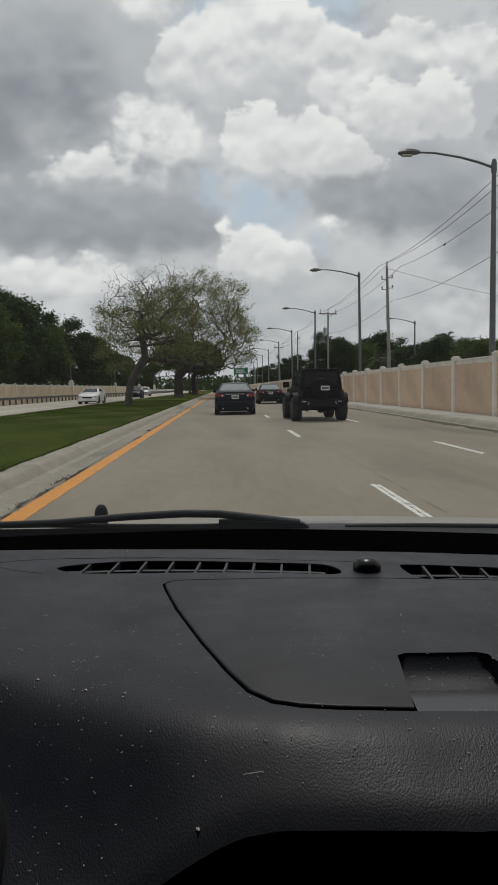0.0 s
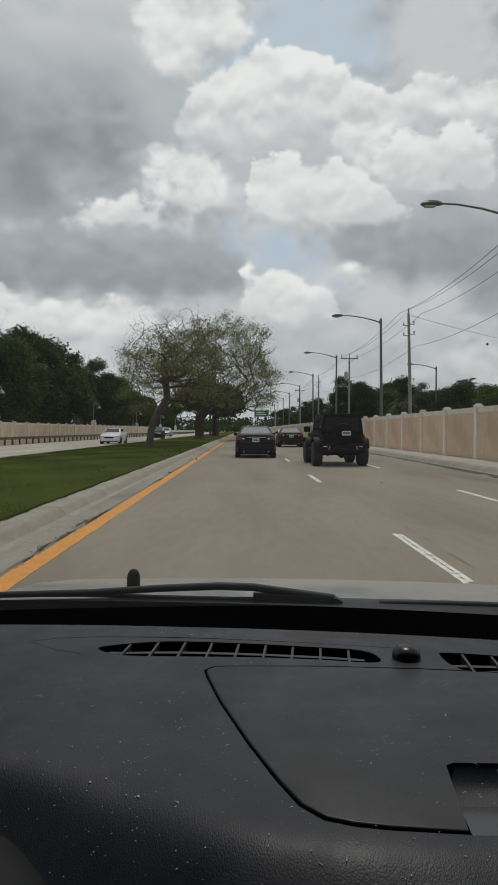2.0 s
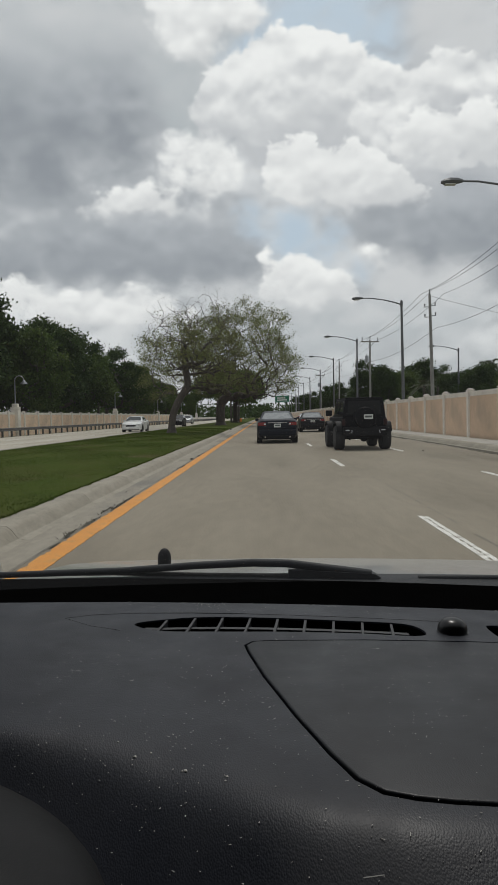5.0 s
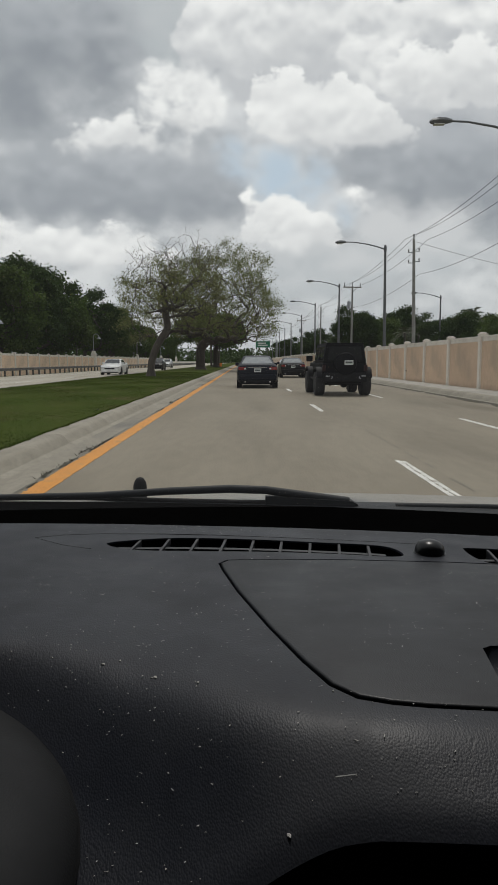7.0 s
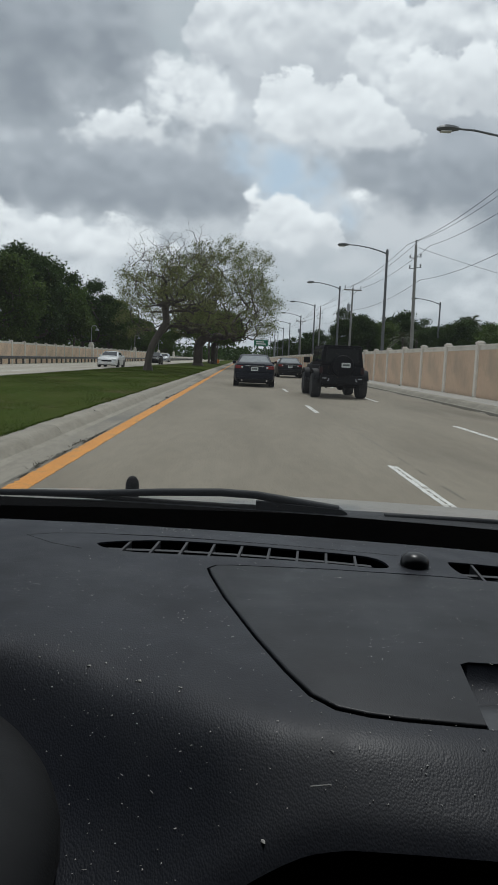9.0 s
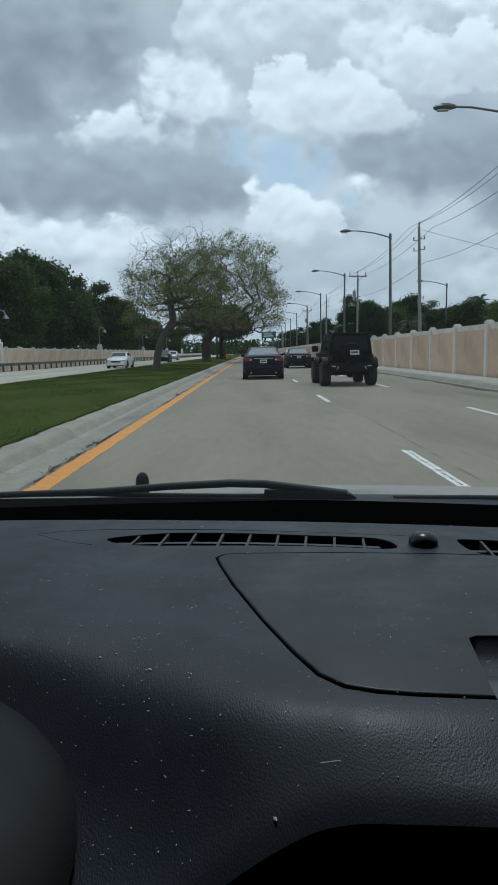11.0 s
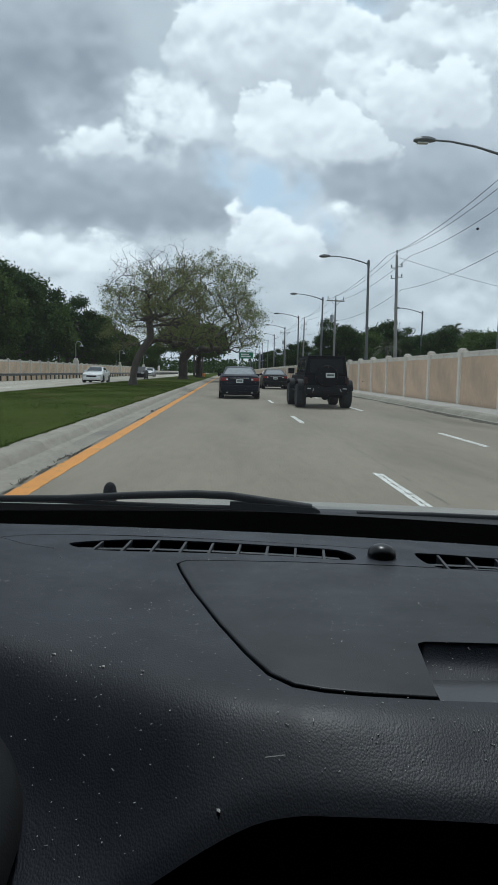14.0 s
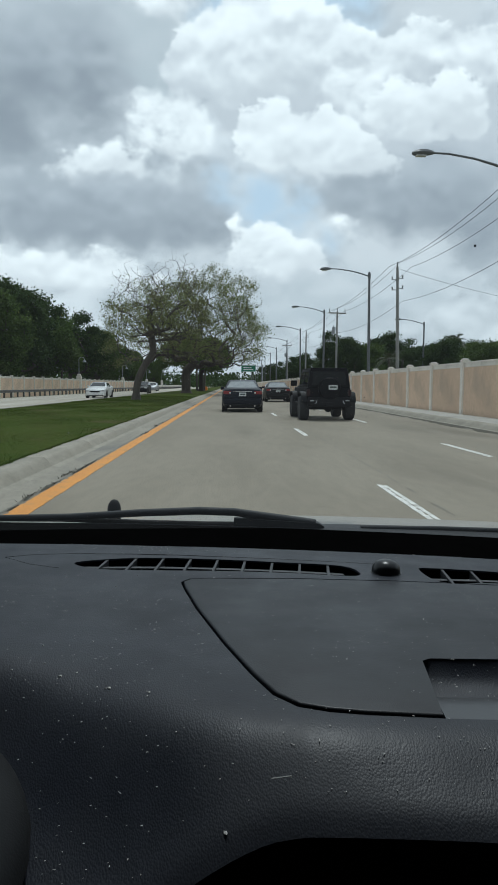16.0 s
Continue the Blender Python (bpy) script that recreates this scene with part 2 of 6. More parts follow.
# ---- materials ----
def mat(name, col, rough=0.6, metal=0.0, col2=None, scale=4.0, detail=5.0, bump=0.0, bump_scale=60.0, lo=0.35, hi=0.65, stretch=(1, 1, 1),
        stain=None, stain_scale=0.6, island=0.0, random_amount=0.0, spec=0.5, coat=0.0, leaf=0.0, grit=0.25):
    """Two scales of colour variation, fine relief, optional stains and a tint of its own for each piece."""
    m = bpy.data.materials.new(name)
    m.use_nodes = True
    t = m.node_tree
    b = t.nodes["Principled BSDF"]
    b.inputs["Roughness"].default_value = rough
    b.inputs["Metallic"].default_value = metal
    b.inputs["Specular IOR Level"].default_value = spec
    b.inputs["Coat Weight"].default_value = coat
    b.inputs["Coat Roughness"].default_value = 0.08
    tc = t.nodes.new("ShaderNodeTexCoord")
    mp = t.nodes.new("ShaderNodeMapping")
    mp.inputs["Scale"].default_value = stretch
    t.links.new(tc.outputs["Object"], mp.inputs[0])

    def ns(sc, de):
        n = t.nodes.new("ShaderNodeTexNoise")
        n.inputs["Scale"].default_value = sc
        n.inputs["Detail"].default_value = de
        t.links.new(mp.outputs[0], n.inputs["Vector"])
        return n.outputs[0]

    def ramp(x, a, c):
        r = t.nodes.new("ShaderNodeMapRange")
        r.interpolation_type = "SMOOTHSTEP"
        t.links.new(x, r.inputs[0])
        r.inputs[1].default_value, r.inputs[2].default_value = a, c
        return r.outputs[0]

    def mix(f, a, c, blend="MIX"):
        x = t.nodes.new("ShaderNodeMix")
        x.data_type, x.blend_type = "RGBA", blend
        for sock, v in ((x.inputs[0], f), (x.inputs[6], a), (x.inputs[7], c)):
            if isinstance(v, (int, float)):
                sock.default_value = v
            elif isinstance(v, tuple):
                sock.default_value = (*v, 1)
            else:
                t.links.new(v, sock)
        return x.outputs[2]

    c2 = col2 or tuple(v * 0.8 for v in col)
    out = mix(ramp(ns(scale, detail), lo, hi), col, c2)
    grain = ns(scale * 12, 4)
    out = mix(grit, out, mix(ramp(grain, 0.3, 0.7), tuple(v * 0.65 for v in col), tuple(min(1, v * 1.3) for v in col)))
    if stain:
        out = mix(ramp(ns(stain_scale, 7), 0.52, 0.72), out, stain)
    if island or random_amount:
        if random_amount:
            o = t.nodes.new("ShaderNodeObjectInfo").outputs["Random"]
        else:
            o = t.nodes.new("ShaderNodeNewGeometry").outputs["Random Per Island"]
        a = island or random_amount
        r = t.nodes.new("ShaderNodeMapRange")
        t.links.new(o, r.inputs[0])
        r.inputs[3].default_value, r.inputs[4].default_value = 1 - a, 1 + a
        cx = t.nodes.new("ShaderNodeCombineColor")
        for i in range(3):
            t.links.new(r.outputs[0], cx.inputs[i])
        out = mix(1.0, out, cx.outputs[0], "MULTIPLY")
    t.links.new(out, b.inputs["Base Color"])
    if bump:
        bp = t.nodes.new("ShaderNodeBump")
        bp.inputs["Strength"].default_value = bump
        bp.inputs["Distance"].default_value = 0.02
        t.links.new(ns(bump_scale, 5), bp.inputs["Height"])
        t.links.new(bp.outputs[0], b.inputs["Normal"])
    if leaf:
        tr = t.nodes.new("ShaderNodeBsdfTranslucent")
        t.links.new(out, tr.inputs[0])
        ad = t.nodes.new("ShaderNodeMixShader")
        ad.inputs[0].default_value = leaf
        t.links.new(b.outputs[0], ad.inputs[1])
        t.links.new(tr.outputs[0], ad.inputs[2])
        t.links.new(ad.outputs[0], t.nodes["Material Output"].inputs[0])
    return m


def leather(name, col, rough, cell=260.0, strength=0.5):
    """Moulded dashboard plastic with a pebbled leather grain, dust and faint smears."""
    m = mat(name, col, rough, col2=tuple(v * 0.8 for v in col), scale=9, bump=0.0, spec=0.29)
    t = m.node_tree
    b = t.nodes["Principled BSDF"]
    tc = [n for n in t.nodes if n.type == "TEX_COORD"][0]
    v = t.nodes.new("ShaderNodeTexVoronoi")
    v.feature = "SMOOTH_F1"
    v.inputs["Scale"].default_value = cell
    v.inputs["Smoothness"].default_value = 0.4
    mp = t.nodes.new("ShaderNodeMapping")
    mp.inputs["Scale"].default_value = (1.25, 0.75, 1.0)
    t.links.new(tc.outputs["Object"], mp.inputs[0])
    t.links.new(mp.outputs[0], v.inputs["Vector"])
    inv = t.nodes.new("ShaderNodeMath")
    inv.operation = "MULTIPLY"
    inv.inputs[1].default_value = -1.0
    t.links.new(v.outputs["Distance"], inv.inputs[0])
    bp = t.nodes.new("ShaderNodeBump")
    bp.inputs["Strength"].default_value = strength
    bp.inputs["Distance"].default_value = 0.0009
    t.links.new(inv.outputs[0], bp.inputs["Height"])
    t.links.new(bp.outputs[0], b.inputs["Normal"])
    n = t.nodes.new("ShaderNodeTexNoise")
    n.inputs["Scale"].default_value = 14.0
    n.inputs["Detail"].default_value = 6.0
    t.links.new(tc.outputs["Object"], n.inputs["Vector"])
    r = t.nodes.new("ShaderNodeMapRange")
    t.links.new(n.outputs[0], r.inputs[0])
    r.inputs[1].default_value, r.inputs[2].default_value = 0.3, 0.7
    r.inputs[3].default_value, r.inputs[4].default_value = rough - 0.08, rough + 0.10
    t.links.new(r.outputs[0], b.inputs["Roughness"])
    return m


def glass(name, tint, gloss, dust=0.0):
    """A thin pane: clear, with a mirror sheen that grows at a grazing angle."""
    m = bpy.data.materials.new(name)
    m.use_nodes = True
    t = m.node_tree
    t.nodes.remove(t.nodes["Principled BSDF"])
    tr, gl = t.nodes.new("ShaderNodeBsdfTransparent"), t.nodes.new("ShaderNodeBsdfGlossy")
    tr.inputs[0].default_value = (*tint, 1)
    gl.inputs["Roughness"].default_value = 0.02
    fr = t.nodes.new("ShaderNodeFresnel")
    fr.inputs[0].default_value = 1.45
    k = t.nodes.new("ShaderNodeMath")
    k.operation = "MULTIPLY"
    k.inputs[1].default_value = gloss
    t.links.new(fr.outputs[0], k.inputs[0])
    mx = t.nodes.new("ShaderNodeMixShader")
    t.links.new(k.outputs[0], mx.inputs[0])
    t.links.new(tr.outputs[0], mx.inputs[1])
    t.links.new(gl.outputs[0], mx.inputs[2])
    last = mx
    # translucent veil added over the pane, lifts the darks behind it like haze
    if dust:
        film = t.nodes.new("ShaderNodeBsdfTranslucent")
        film.inputs[0].default_value = (0.9, 0.92, 0.95, 1)
        last = t.nodes.new("ShaderNodeMixShader")
        last.inputs[0].default_value = dust
        t.links.new(mx.outputs[0], last.inputs[1])
        t.links.new(film.outputs[0], last.inputs[2])
    t.links.new(last.outputs[0], t.nodes["Material Output"].inputs[0])
    return m


M_ROAD = mat("worn_concrete_road", (0.230, 0.202, 0.156), 0.85, col2=(0.194, 0.169, 0.129), scale=0.6, bump=0.25, bump_scale=35, stain=(0.150, 0.130, 0.099), stain_scale=0.34, stretch=(1.1, 0.24, 1), grit=0.14, spec=0.25)
M_ROAD_PALE = mat("pale_concrete_road", (0.40, 0.37, 0.31), 0.85, col2=(0.33, 0.305, 0.255), scale=0.5, bump=0.2, bump_scale=35, stain=(0.29, 0.265, 0.22), stain_scale=0.3, stretch=(1.1, 0.2, 1), grit=0.1, spec=0.25)
M_KERB = mat("kerb_concrete", (0.29, 0.265, 0.215), 0.9, col2=(0.21, 0.19, 0.15), scale=1.3, bump=0.3, bump_scale=30, stain=(0.15, 0.135, 0.105), stain_scale=0.8, random_amount=0.04)
M_GUTTER = mat("gutter_concrete", (0.255, 0.23, 0.185), 0.9, col2=(0.19, 0.17, 0.135), scale=1.1, bump=0.3, bump_scale=30, stain=(0.15, 0.14, 0.12), stain_scale=0.7, stretch=(1, 0.4, 1))
M_JOINT = mat("joint_dirt", (0.12, 0.11, 0.09), 0.95, col2=(0.22, 0.20, 0.165), scale=1.5, stretch=(1, 0.6, 1))
M_WALK = mat("pavement_concrete", (0.36, 0.345, 0.31), 0.9, col2=(0.28, 0.265, 0.235), scale=1.0, bump=0.2, bump_scale=30, stain=(0.24, 0.23, 0.20), random_amount=0.06)
M_YELLOW = mat("yellow_road_paint", (0.60, 0.245, 0.028), 0.75, col2=(0.50, 0.205, 0.03), scale=3, stain=(0.36, 0.20, 0.06), stain_scale=5.0, bump=0.2, grit=0.4)
M_WHITE = mat("white_road_paint", (0.66, 0.65, 0.61), 0.75, col2=(0.50, 0.49, 0.45), scale=7, stain=(0.28, 0.26, 0.22), stain_scale=3.5, bump=0.2, grit=0.4)
M_SOIL = mat("lawn_soil", (0.040, 0.062, 0.006), 0.95, col2=(0.052, 0.062, 0.010), scale=0.8, bump=0.6, bump_scale=18, stain=(0.075, 0.066, 0.026), stain_scale=0.5, spec=0.03)
M_GRASS = mat("grass_blades", (0.042, 0.070, 0.004), 0.95, col2=(0.058, 0.070, 0.008), scale=0.5, island=0.10, leaf=0.35, spec=0.08)
M_GROUND = mat("ground_far", (0.10, 0.11, 0.05), 0.95, col2=(0.16, 0.14, 0.09), scale=0.05)
M_STUCCO = mat("peach_stucco", (0.70, 0.515, 0.365), 0.9, col2=(0.63, 0.46, 0.325), scale=0.9, bump=0.3, bump_scale=70, stain=(0.54, 0.41, 0.30), stain_scale=0.6, random_amount=0.04)
M_STUCCO_PALE = mat("pale_stucco", (0.80, 0.60, 0.43), 0.9, col2=(0.73, 0.545, 0.39), scale=0.9, bump=0.3, bump_scale=70, stain=(0.64, 0.49, 0.36), stain_scale=0.6, random_amount=0.05)
M_POST = mat("pale_wall_paint", (0.80, 0.75, 0.67), 0.85, col2=(0.70, 0.65, 0.57), scale=2.5, bump=0.2, stain=(0.42, 0.37, 0.31), stain_scale=1.1, random_amount=0.05)
M_STEEL = mat("galvanised_steel", (0.34, 0.35, 0.36), 0.5, metal=0.7, col2=(0.25, 0.26, 0.27), scale=5)
M_LAMPPOST = mat("grey_lamp_post", (0.13, 0.135, 0.14), 0.55, metal=0.3, col2=(0.10, 0.105, 0.11), scale=3)
M_RUST = mat("weathered_guardrail", (0.14, 0.135, 0.13), 0.6, metal=0.4, col2=(0.09, 0.08, 0.075), scale=2)
M_POLE = mat("weathered_timber_pole", (0.27, 0.245, 0.215), 0.9, col2=(0.19, 0.17, 0.145), scale=4, stretch=(6, 6, 0.5), bump=0.3)
M_CONC_POLE = mat("concrete_pole", (0.27, 0.265, 0.25), 0.85, col2=(0.21, 0.205, 0.19), scale=2)
M_WIRE = mat("cable_black", (0.035, 0.035, 0.038), 0.6)
M_BARK = mat("tree_bark", (0.075, 0.060, 0.048), 0.95, col2=(0.045, 0.037, 0.030), scale=5, bump=0.6, bump_scale=14, stretch=(1, 1, 0.3))
M_BARK_GREY = mat("grey_bark", (0.080, 0.068, 0.055), 0.95, col2=(0.045, 0.038, 0.031), scale=5, bump=0.5, bump_scale=14, stretch=(1, 1, 0.3))
M_LEAF = mat("dark_leaves", (0.034, 0.060, 0.017), 0.7, col2=(0.050, 0.076, 0.022), scale=0.25, island=0.28, leaf=0.25, spec=0.12)
M_LEAF_MID = mat("green_leaves", (0.058, 0.094, 0.020), 0.65, col2=(0.080, 0.112, 0.028), scale=0.3, island=0.3, leaf=0.3, spec=0.15)
M_LEAF_OLIVE = mat("olive_leaves", (0.120, 0.140, 0.042), 0.6, col2=(0.145, 0.142, 0.058), scale=0.6, island=0.4, leaf=0.35, spec=0.2)
M_LEAF_THIN = mat("thin_olive_leaves", (0.140, 0.165, 0.050), 0.6, col2=(0.165, 0.165, 0.066), scale=0.25, island=0.25, leaf=0.4, spec=0.2)
M_PALM = mat("palm_fronds", (0.040, 0.060, 0.022), 0.6, col2=(0.070, 0.068, 0.030), scale=1.0, island=0.4, leaf=0.2)
M_TYRE = mat("tyre_rubber", (0.020, 0.020, 0.021), 0.85, bump=0.3, bump_scale=60)
M_RIM = mat("alloy_rim", (0.35, 0.35, 0.36), 0.35, metal=0.9)
M_RIM_BLACK = mat("black_rim", (0.03, 0.03, 0.03), 0.4, metal=0.3)
M_NAVY = mat("dark_blue_car_paint", (0.005, 0.007, 0.014), 0.42, coat=0.08, spec=0.15, scale=2)
M_BLACKPAINT = mat("black_car_paint", (0.007, 0.007, 0.008), 0.42, coat=0.10, spec=0.18, scale=2)
M_REDPAINT = mat("red_car_paint", (0.30, 0.022, 0.018), 0.35, coat=0.6, scale=2)
M_SILVER = mat("silver_car_paint", (0.42, 0.43, 0.44), 0.35, metal=0.6, coat=0.5, scale=2)
M_WHITEPAINT = mat("white_car_paint", (0.72, 0.72, 0.71), 0.35, coat=0.5, scale=2)
M_MATTBLACK = mat("matt_black_car_paint", (0.006, 0.006, 0.0075), 0.62, coat=0.0, spec=0.10, scale=3)
M_TRIM = mat("black_plastic_trim", (0.009, 0.009, 0.010), 0.6, spec=0.15, scale=20, bump=0.1)
M_CARGLASS = mat("tinted_car_glass", (0.020, 0.024, 0.026), 0.06, spec=0.8)
M_PRIVACY = mat("black_privacy_glass", (0.006, 0.007, 0.008), 0.35, spec=0.2)
M_TAIL_DARK = mat("smoked_red_tail_light", (0.022, 0.003, 0.003), 0.35, spec=0.3)
# pale base colour stands in for sky reflected in the rear window
M_REARGLASS = mat("sky_toned_rear_glass", (0.25, 0.265, 0.27), 0.08, spec=0.9)
M_TAIL = mat("red_tail_light", (0.20, 0.014, 0.013), 0.2, spec=0.6)
M_LAMP = mat("clear_lamp_lens", (0.60, 0.61, 0.62), 0.15, spec=0.7)
M_PLATE = mat("number_plate_white", (0.66, 0.67, 0.66), 0.5)
M_PLATEBAR = mat("plate_bar_dark", (0.08, 0.10, 0.09), 0.6)
M_CHROME = mat("chrome", (0.60, 0.60, 0.61), 0.15, metal=1.0)
M_SIGN = mat("green_sign", (0.010, 0.16, 0.085), 0.5)
M_SIGNWHITE = mat("sign_white", (0.75, 0.76, 0.75), 0.5)
M_GLOBE = mat("lamp_lens", (0.55, 0.55, 0.52), 0.3)
M_DASH = leather("grained_dash_plastic", (0.0118, 0.0142, 0.0215), 0.50, 640, 0.20)
# grained dash plastic darkened: shade at the driver's end put into the colour
M_CLUSTER = leather("shaded_hood_plastic", (0.0045, 0.005, 0.006), 0.65, 640, 0.15)
M_LID = leather("grained_lid_plastic", (0.0125, 0.0140, 0.0180), 0.48, 640, 0.15)
# lip colour lifted above the other plastics to carry its highlight
M_SMOOTH = mat("smooth_dash_plastic", (0.042, 0.043, 0.046), 0.36, scale=12, bump=0.02)
M_VENT = mat("vent_plastic", (0.034, 0.035, 0.038), 0.5, scale=20, spec=0.3)
# near-black without sheen, carries the darkness inside the vent slots
M_HOLE = mat("duct_shade_black", (0.003, 0.003, 0.003), 0.95, spec=0.0)
M_DOME = mat("sensor_dome_black", (0.004, 0.004, 0.005), 0.30, spec=0.35)
M_COWL = mat("cowl_plastic", (0.012, 0.014, 0.017), 0.6, spec=0.25, scale=15, bump=0.1)
M_FRIT = mat("black_window_edge", (0.002, 0.002, 0.002), 0.9, spec=0.0)
M_HOOD = mat("grey_bonnet_paint", (0.36, 0.36, 0.345), 0.34, metal=0.4, coat=0.6, scale=3)
M_HEADLINER = mat("grey_headliner", (0.05, 0.05, 0.05), 0.95, scale=20, bump=0.1)
M_DUST = mat("dust_speck", (0.42, 0.41, 0.39), 0.9)
M_SCRATCH = mat("pale_scuff", (0.34, 0.34, 0.33), 0.8)
M_SIDEGLASS = glass("tinted_side_glass", (0.10, 0.105, 0.105), 0.6)
M_WINDSCREEN = glass("windscreen_glass", (0.97, 0.985, 0.975), 0.25, 0.009)
M_ORANGE = mat("orange_plastic", (0.75, 0.22, 0.02), 0.5)
M_LITTER = mat("leaf_litter", (0.065, 0.056, 0.040), 0.95, col2=(0.04, 0.040, 0.025), scale=9, bump=0.5)
M_BUG = mat("bug_splat", (0.10, 0.10, 0.095), 0.9)

# ---- building helpers ----
def mesh_of(bm, name, material, smooth=0.0):
    me = bpy.data.meshes.new(name)
    bm.normal_update()
    bm.to_mesh(me)
    bm.free()
    me.materials.append(material)
    if smooth:
        me.polygons.foreach_set("use_smooth", [True] * len(me.polygons))
        me.set_sharp_from_angle(angle=radians(smooth))
    return me


def part(name, bm, material, parent=None, label="", smooth=0.0):
    """One mesh object out of a bmesh, under a thing or a part."""
    ob = new(name, bm if isinstance(bm, bpy.types.Mesh) else mesh_of(bm, name, material, smooth))
    if parent is not None:
        ob.parent = parent
    return tagged(ob, label)


def empty(name, label, category, group="", kind="", at=None):
    ob = tagged(new(name), label, category, group, kind)
    ob.empty_display_size = 0.2
    if at is not None:
        ob.matrix_basis = at
    return ob


def box(x0, x1, y0, y1, z0, z1, bevel=0.0, bm=None):
    own = bmesh.new()
    r = bmesh.ops.create_cube(own, size=1.0)
    for v in r["verts"]:
        v.co = Vector(((x0 + x1) / 2 + v.co.x * (x1 - x0), (y0 + y1) / 2 + v.co.y * (y1 - y0), (z0 + z1) / 2 + v.co.z * (z1 - z0)))
    if bevel:
        bmesh.ops.bevel(own, geom=own.edges[:], offset=bevel, segments=2, affect="EDGES", profile=0.6)
    return join(bm, own)


def join(bm, own):
    if bm is None:
        return own
    me = bpy.data.meshes.new("tmp")
    own.to_mesh(me)
    own.free()
    bm.from_mesh(me)
    bpy.data.meshes.remove(me)
    return bm


def tube(points, radii, n=8, bm=None, caps=True):
    """A tapered tube along a line of points."""
    own = bm if bm is not None else bmesh.new()
    pts = [Vector(p) for p in points]
    rings = []
    side = None
    for i, p in enumerate(pts):
        d = (pts[min(i + 1, len(pts) - 1)] - pts[max(i - 1, 0)]).normalized()
        if side is None:
            side = d.orthogonal().normalized()
        side = (side - d * side.dot(d)).normalized()
        up = d.cross(side)
        r = radii[i] if isinstance(radii, (list, tuple)) else radii
        rings.append([own.verts.new(p + (side * math.cos(a) + up * math.sin(a)) * r) for a in (2 * math.pi * k / n for k in range(n))])
    for a, b in zip(rings, rings[1:]):
        for k in range(n):
            own.faces.new((a[k], a[(k + 1) % n], b[(k + 1) % n], b[k]))
    if caps:
        own.faces.new(rings[0][::-1])
        own.faces.new(rings[-1])
    return own


def prism(outline, z0, z1, bm=None, bevel=0.0):
    """An outline in x and y, raised from z0 to z1."""
    own = bmesh.new()
    lo = [own.verts.new((x, y, z0)) for x, y in outline]
    hi = [own.verts.new((x, y, z1)) for x, y in outline]
    n = len(outline)
    own.faces.new(lo[::-1])
    top = own.faces.new(hi)
    for k in range(n):
        own.faces.new((lo[k], lo[(k + 1) % n], hi[(k + 1) % n], hi[k]))
    bmesh.ops.recalc_face_normals(own, faces=own.faces[:])
    if bevel:
        bmesh.ops.bevel(own, geom=list(top.edges), offset=bevel, segments=3, affect="EDGES", profile=0.5)
    return join(bm, own)


def lathe(profile, n=24, axis="z", bm=None):
    """A profile of (radius, height) turned round an axis."""
    own = bmesh.new()
    rings = []
    for r, h in profile:
        ring = []
        for k in range(n):
            a = 2 * math.pi * k / n
            c, s = r * math.cos(a), r * math.sin(a)
            ring.append(own.verts.new((c, s, h) if axis == "z" else (h, c, s) if axis == "x" else (c, h, s)))
        rings.append(ring)
    for a, b in zip(rings, rings[1:]):
        for k in range(n):
            own.faces.new((a[k], a[(k + 1) % n], b[(k + 1) % n], b[k]))
    own.faces.new(rings[0][::-1])
    own.faces.new(rings[-1])
    bmesh.ops.remove_doubles(own, verts=own.verts[:], dist=1e-5)
    bmesh.ops.recalc_face_normals(own, faces=own.faces[:])
    return join(bm, own)


def loft(sections, bm=None, close=True):
    """Skin over closed cross-sections with the same number of points."""
    own = bm if bm is not None else bmesh.new()
    rings = [[own.verts.new(p) for p in s] for s in sections]
    n = len(rings[0])
    for a, b in zip(rings, rings[1:]):
        for k in range(n):
            own.faces.new((a[k], a[(k + 1) % n], b[(k + 1) % n], b[k]))
    if close:
        own.faces.new(rings[0][::-1])
        own.faces.new(rings[-1])
    bmesh.ops.recalc_face_normals(own, faces=own.faces[:])
    return own


def raw_mesh(name, verts, faces, material, smooth=False):
    """A mesh straight out of numpy arrays of corners and equal-sized faces."""
    me = bpy.data.meshes.new(name)
    k = faces.shape[1]
    me.vertices.add(len(verts))
    me.vertices.foreach_set("co", np.ascontiguousarray(verts, dtype=np.float32).ravel())
    me.loops.add(faces.size)
    me.loops.foreach_set("vertex_index", faces.ravel().astype(np.int32))
    me.polygons.add(len(faces))
    me.polygons.foreach_set("loop_start", np.arange(0, faces.size, k, dtype=np.int32))
    me.polygons.foreach_set("loop_total", np.full(len(faces), k, dtype=np.int32))
    me.materials.append(material)
    me.update(calc_edges=True)
    return me


def cut(bm, cutters, name, material, smooth=30.0):
    """The solid with the cutters taken away, as one mesh."""
    a = new("solid", mesh_of(bm, "solid", material))
    made = []
    for c in cutters:
        o = new("cutter", mesh_of(c, "cutter", material))
        md = a.modifiers.new("cut", "BOOLEAN")
        md.object, md.operation, md.solver = o, "DIFFERENCE", "EXACT"
        made.append(o)
    bpy.context.view_layer.update()
    me = bpy.data.meshes.new_from_object(a.evaluated_get(bpy.context.evaluated_depsgraph_get()))
    me.name = name
    for o in (a, *made):
        bpy.data.objects.remove(o)
    me.materials.clear()
    me.materials.append(material)
    me.polygons.foreach_set("material_index", [0] * len(me.polygons))
    me.polygons.foreach_set("use_smooth", [True] * len(me.polygons))
    me.set_sharp_from_angle(angle=radians(smooth))
    return me


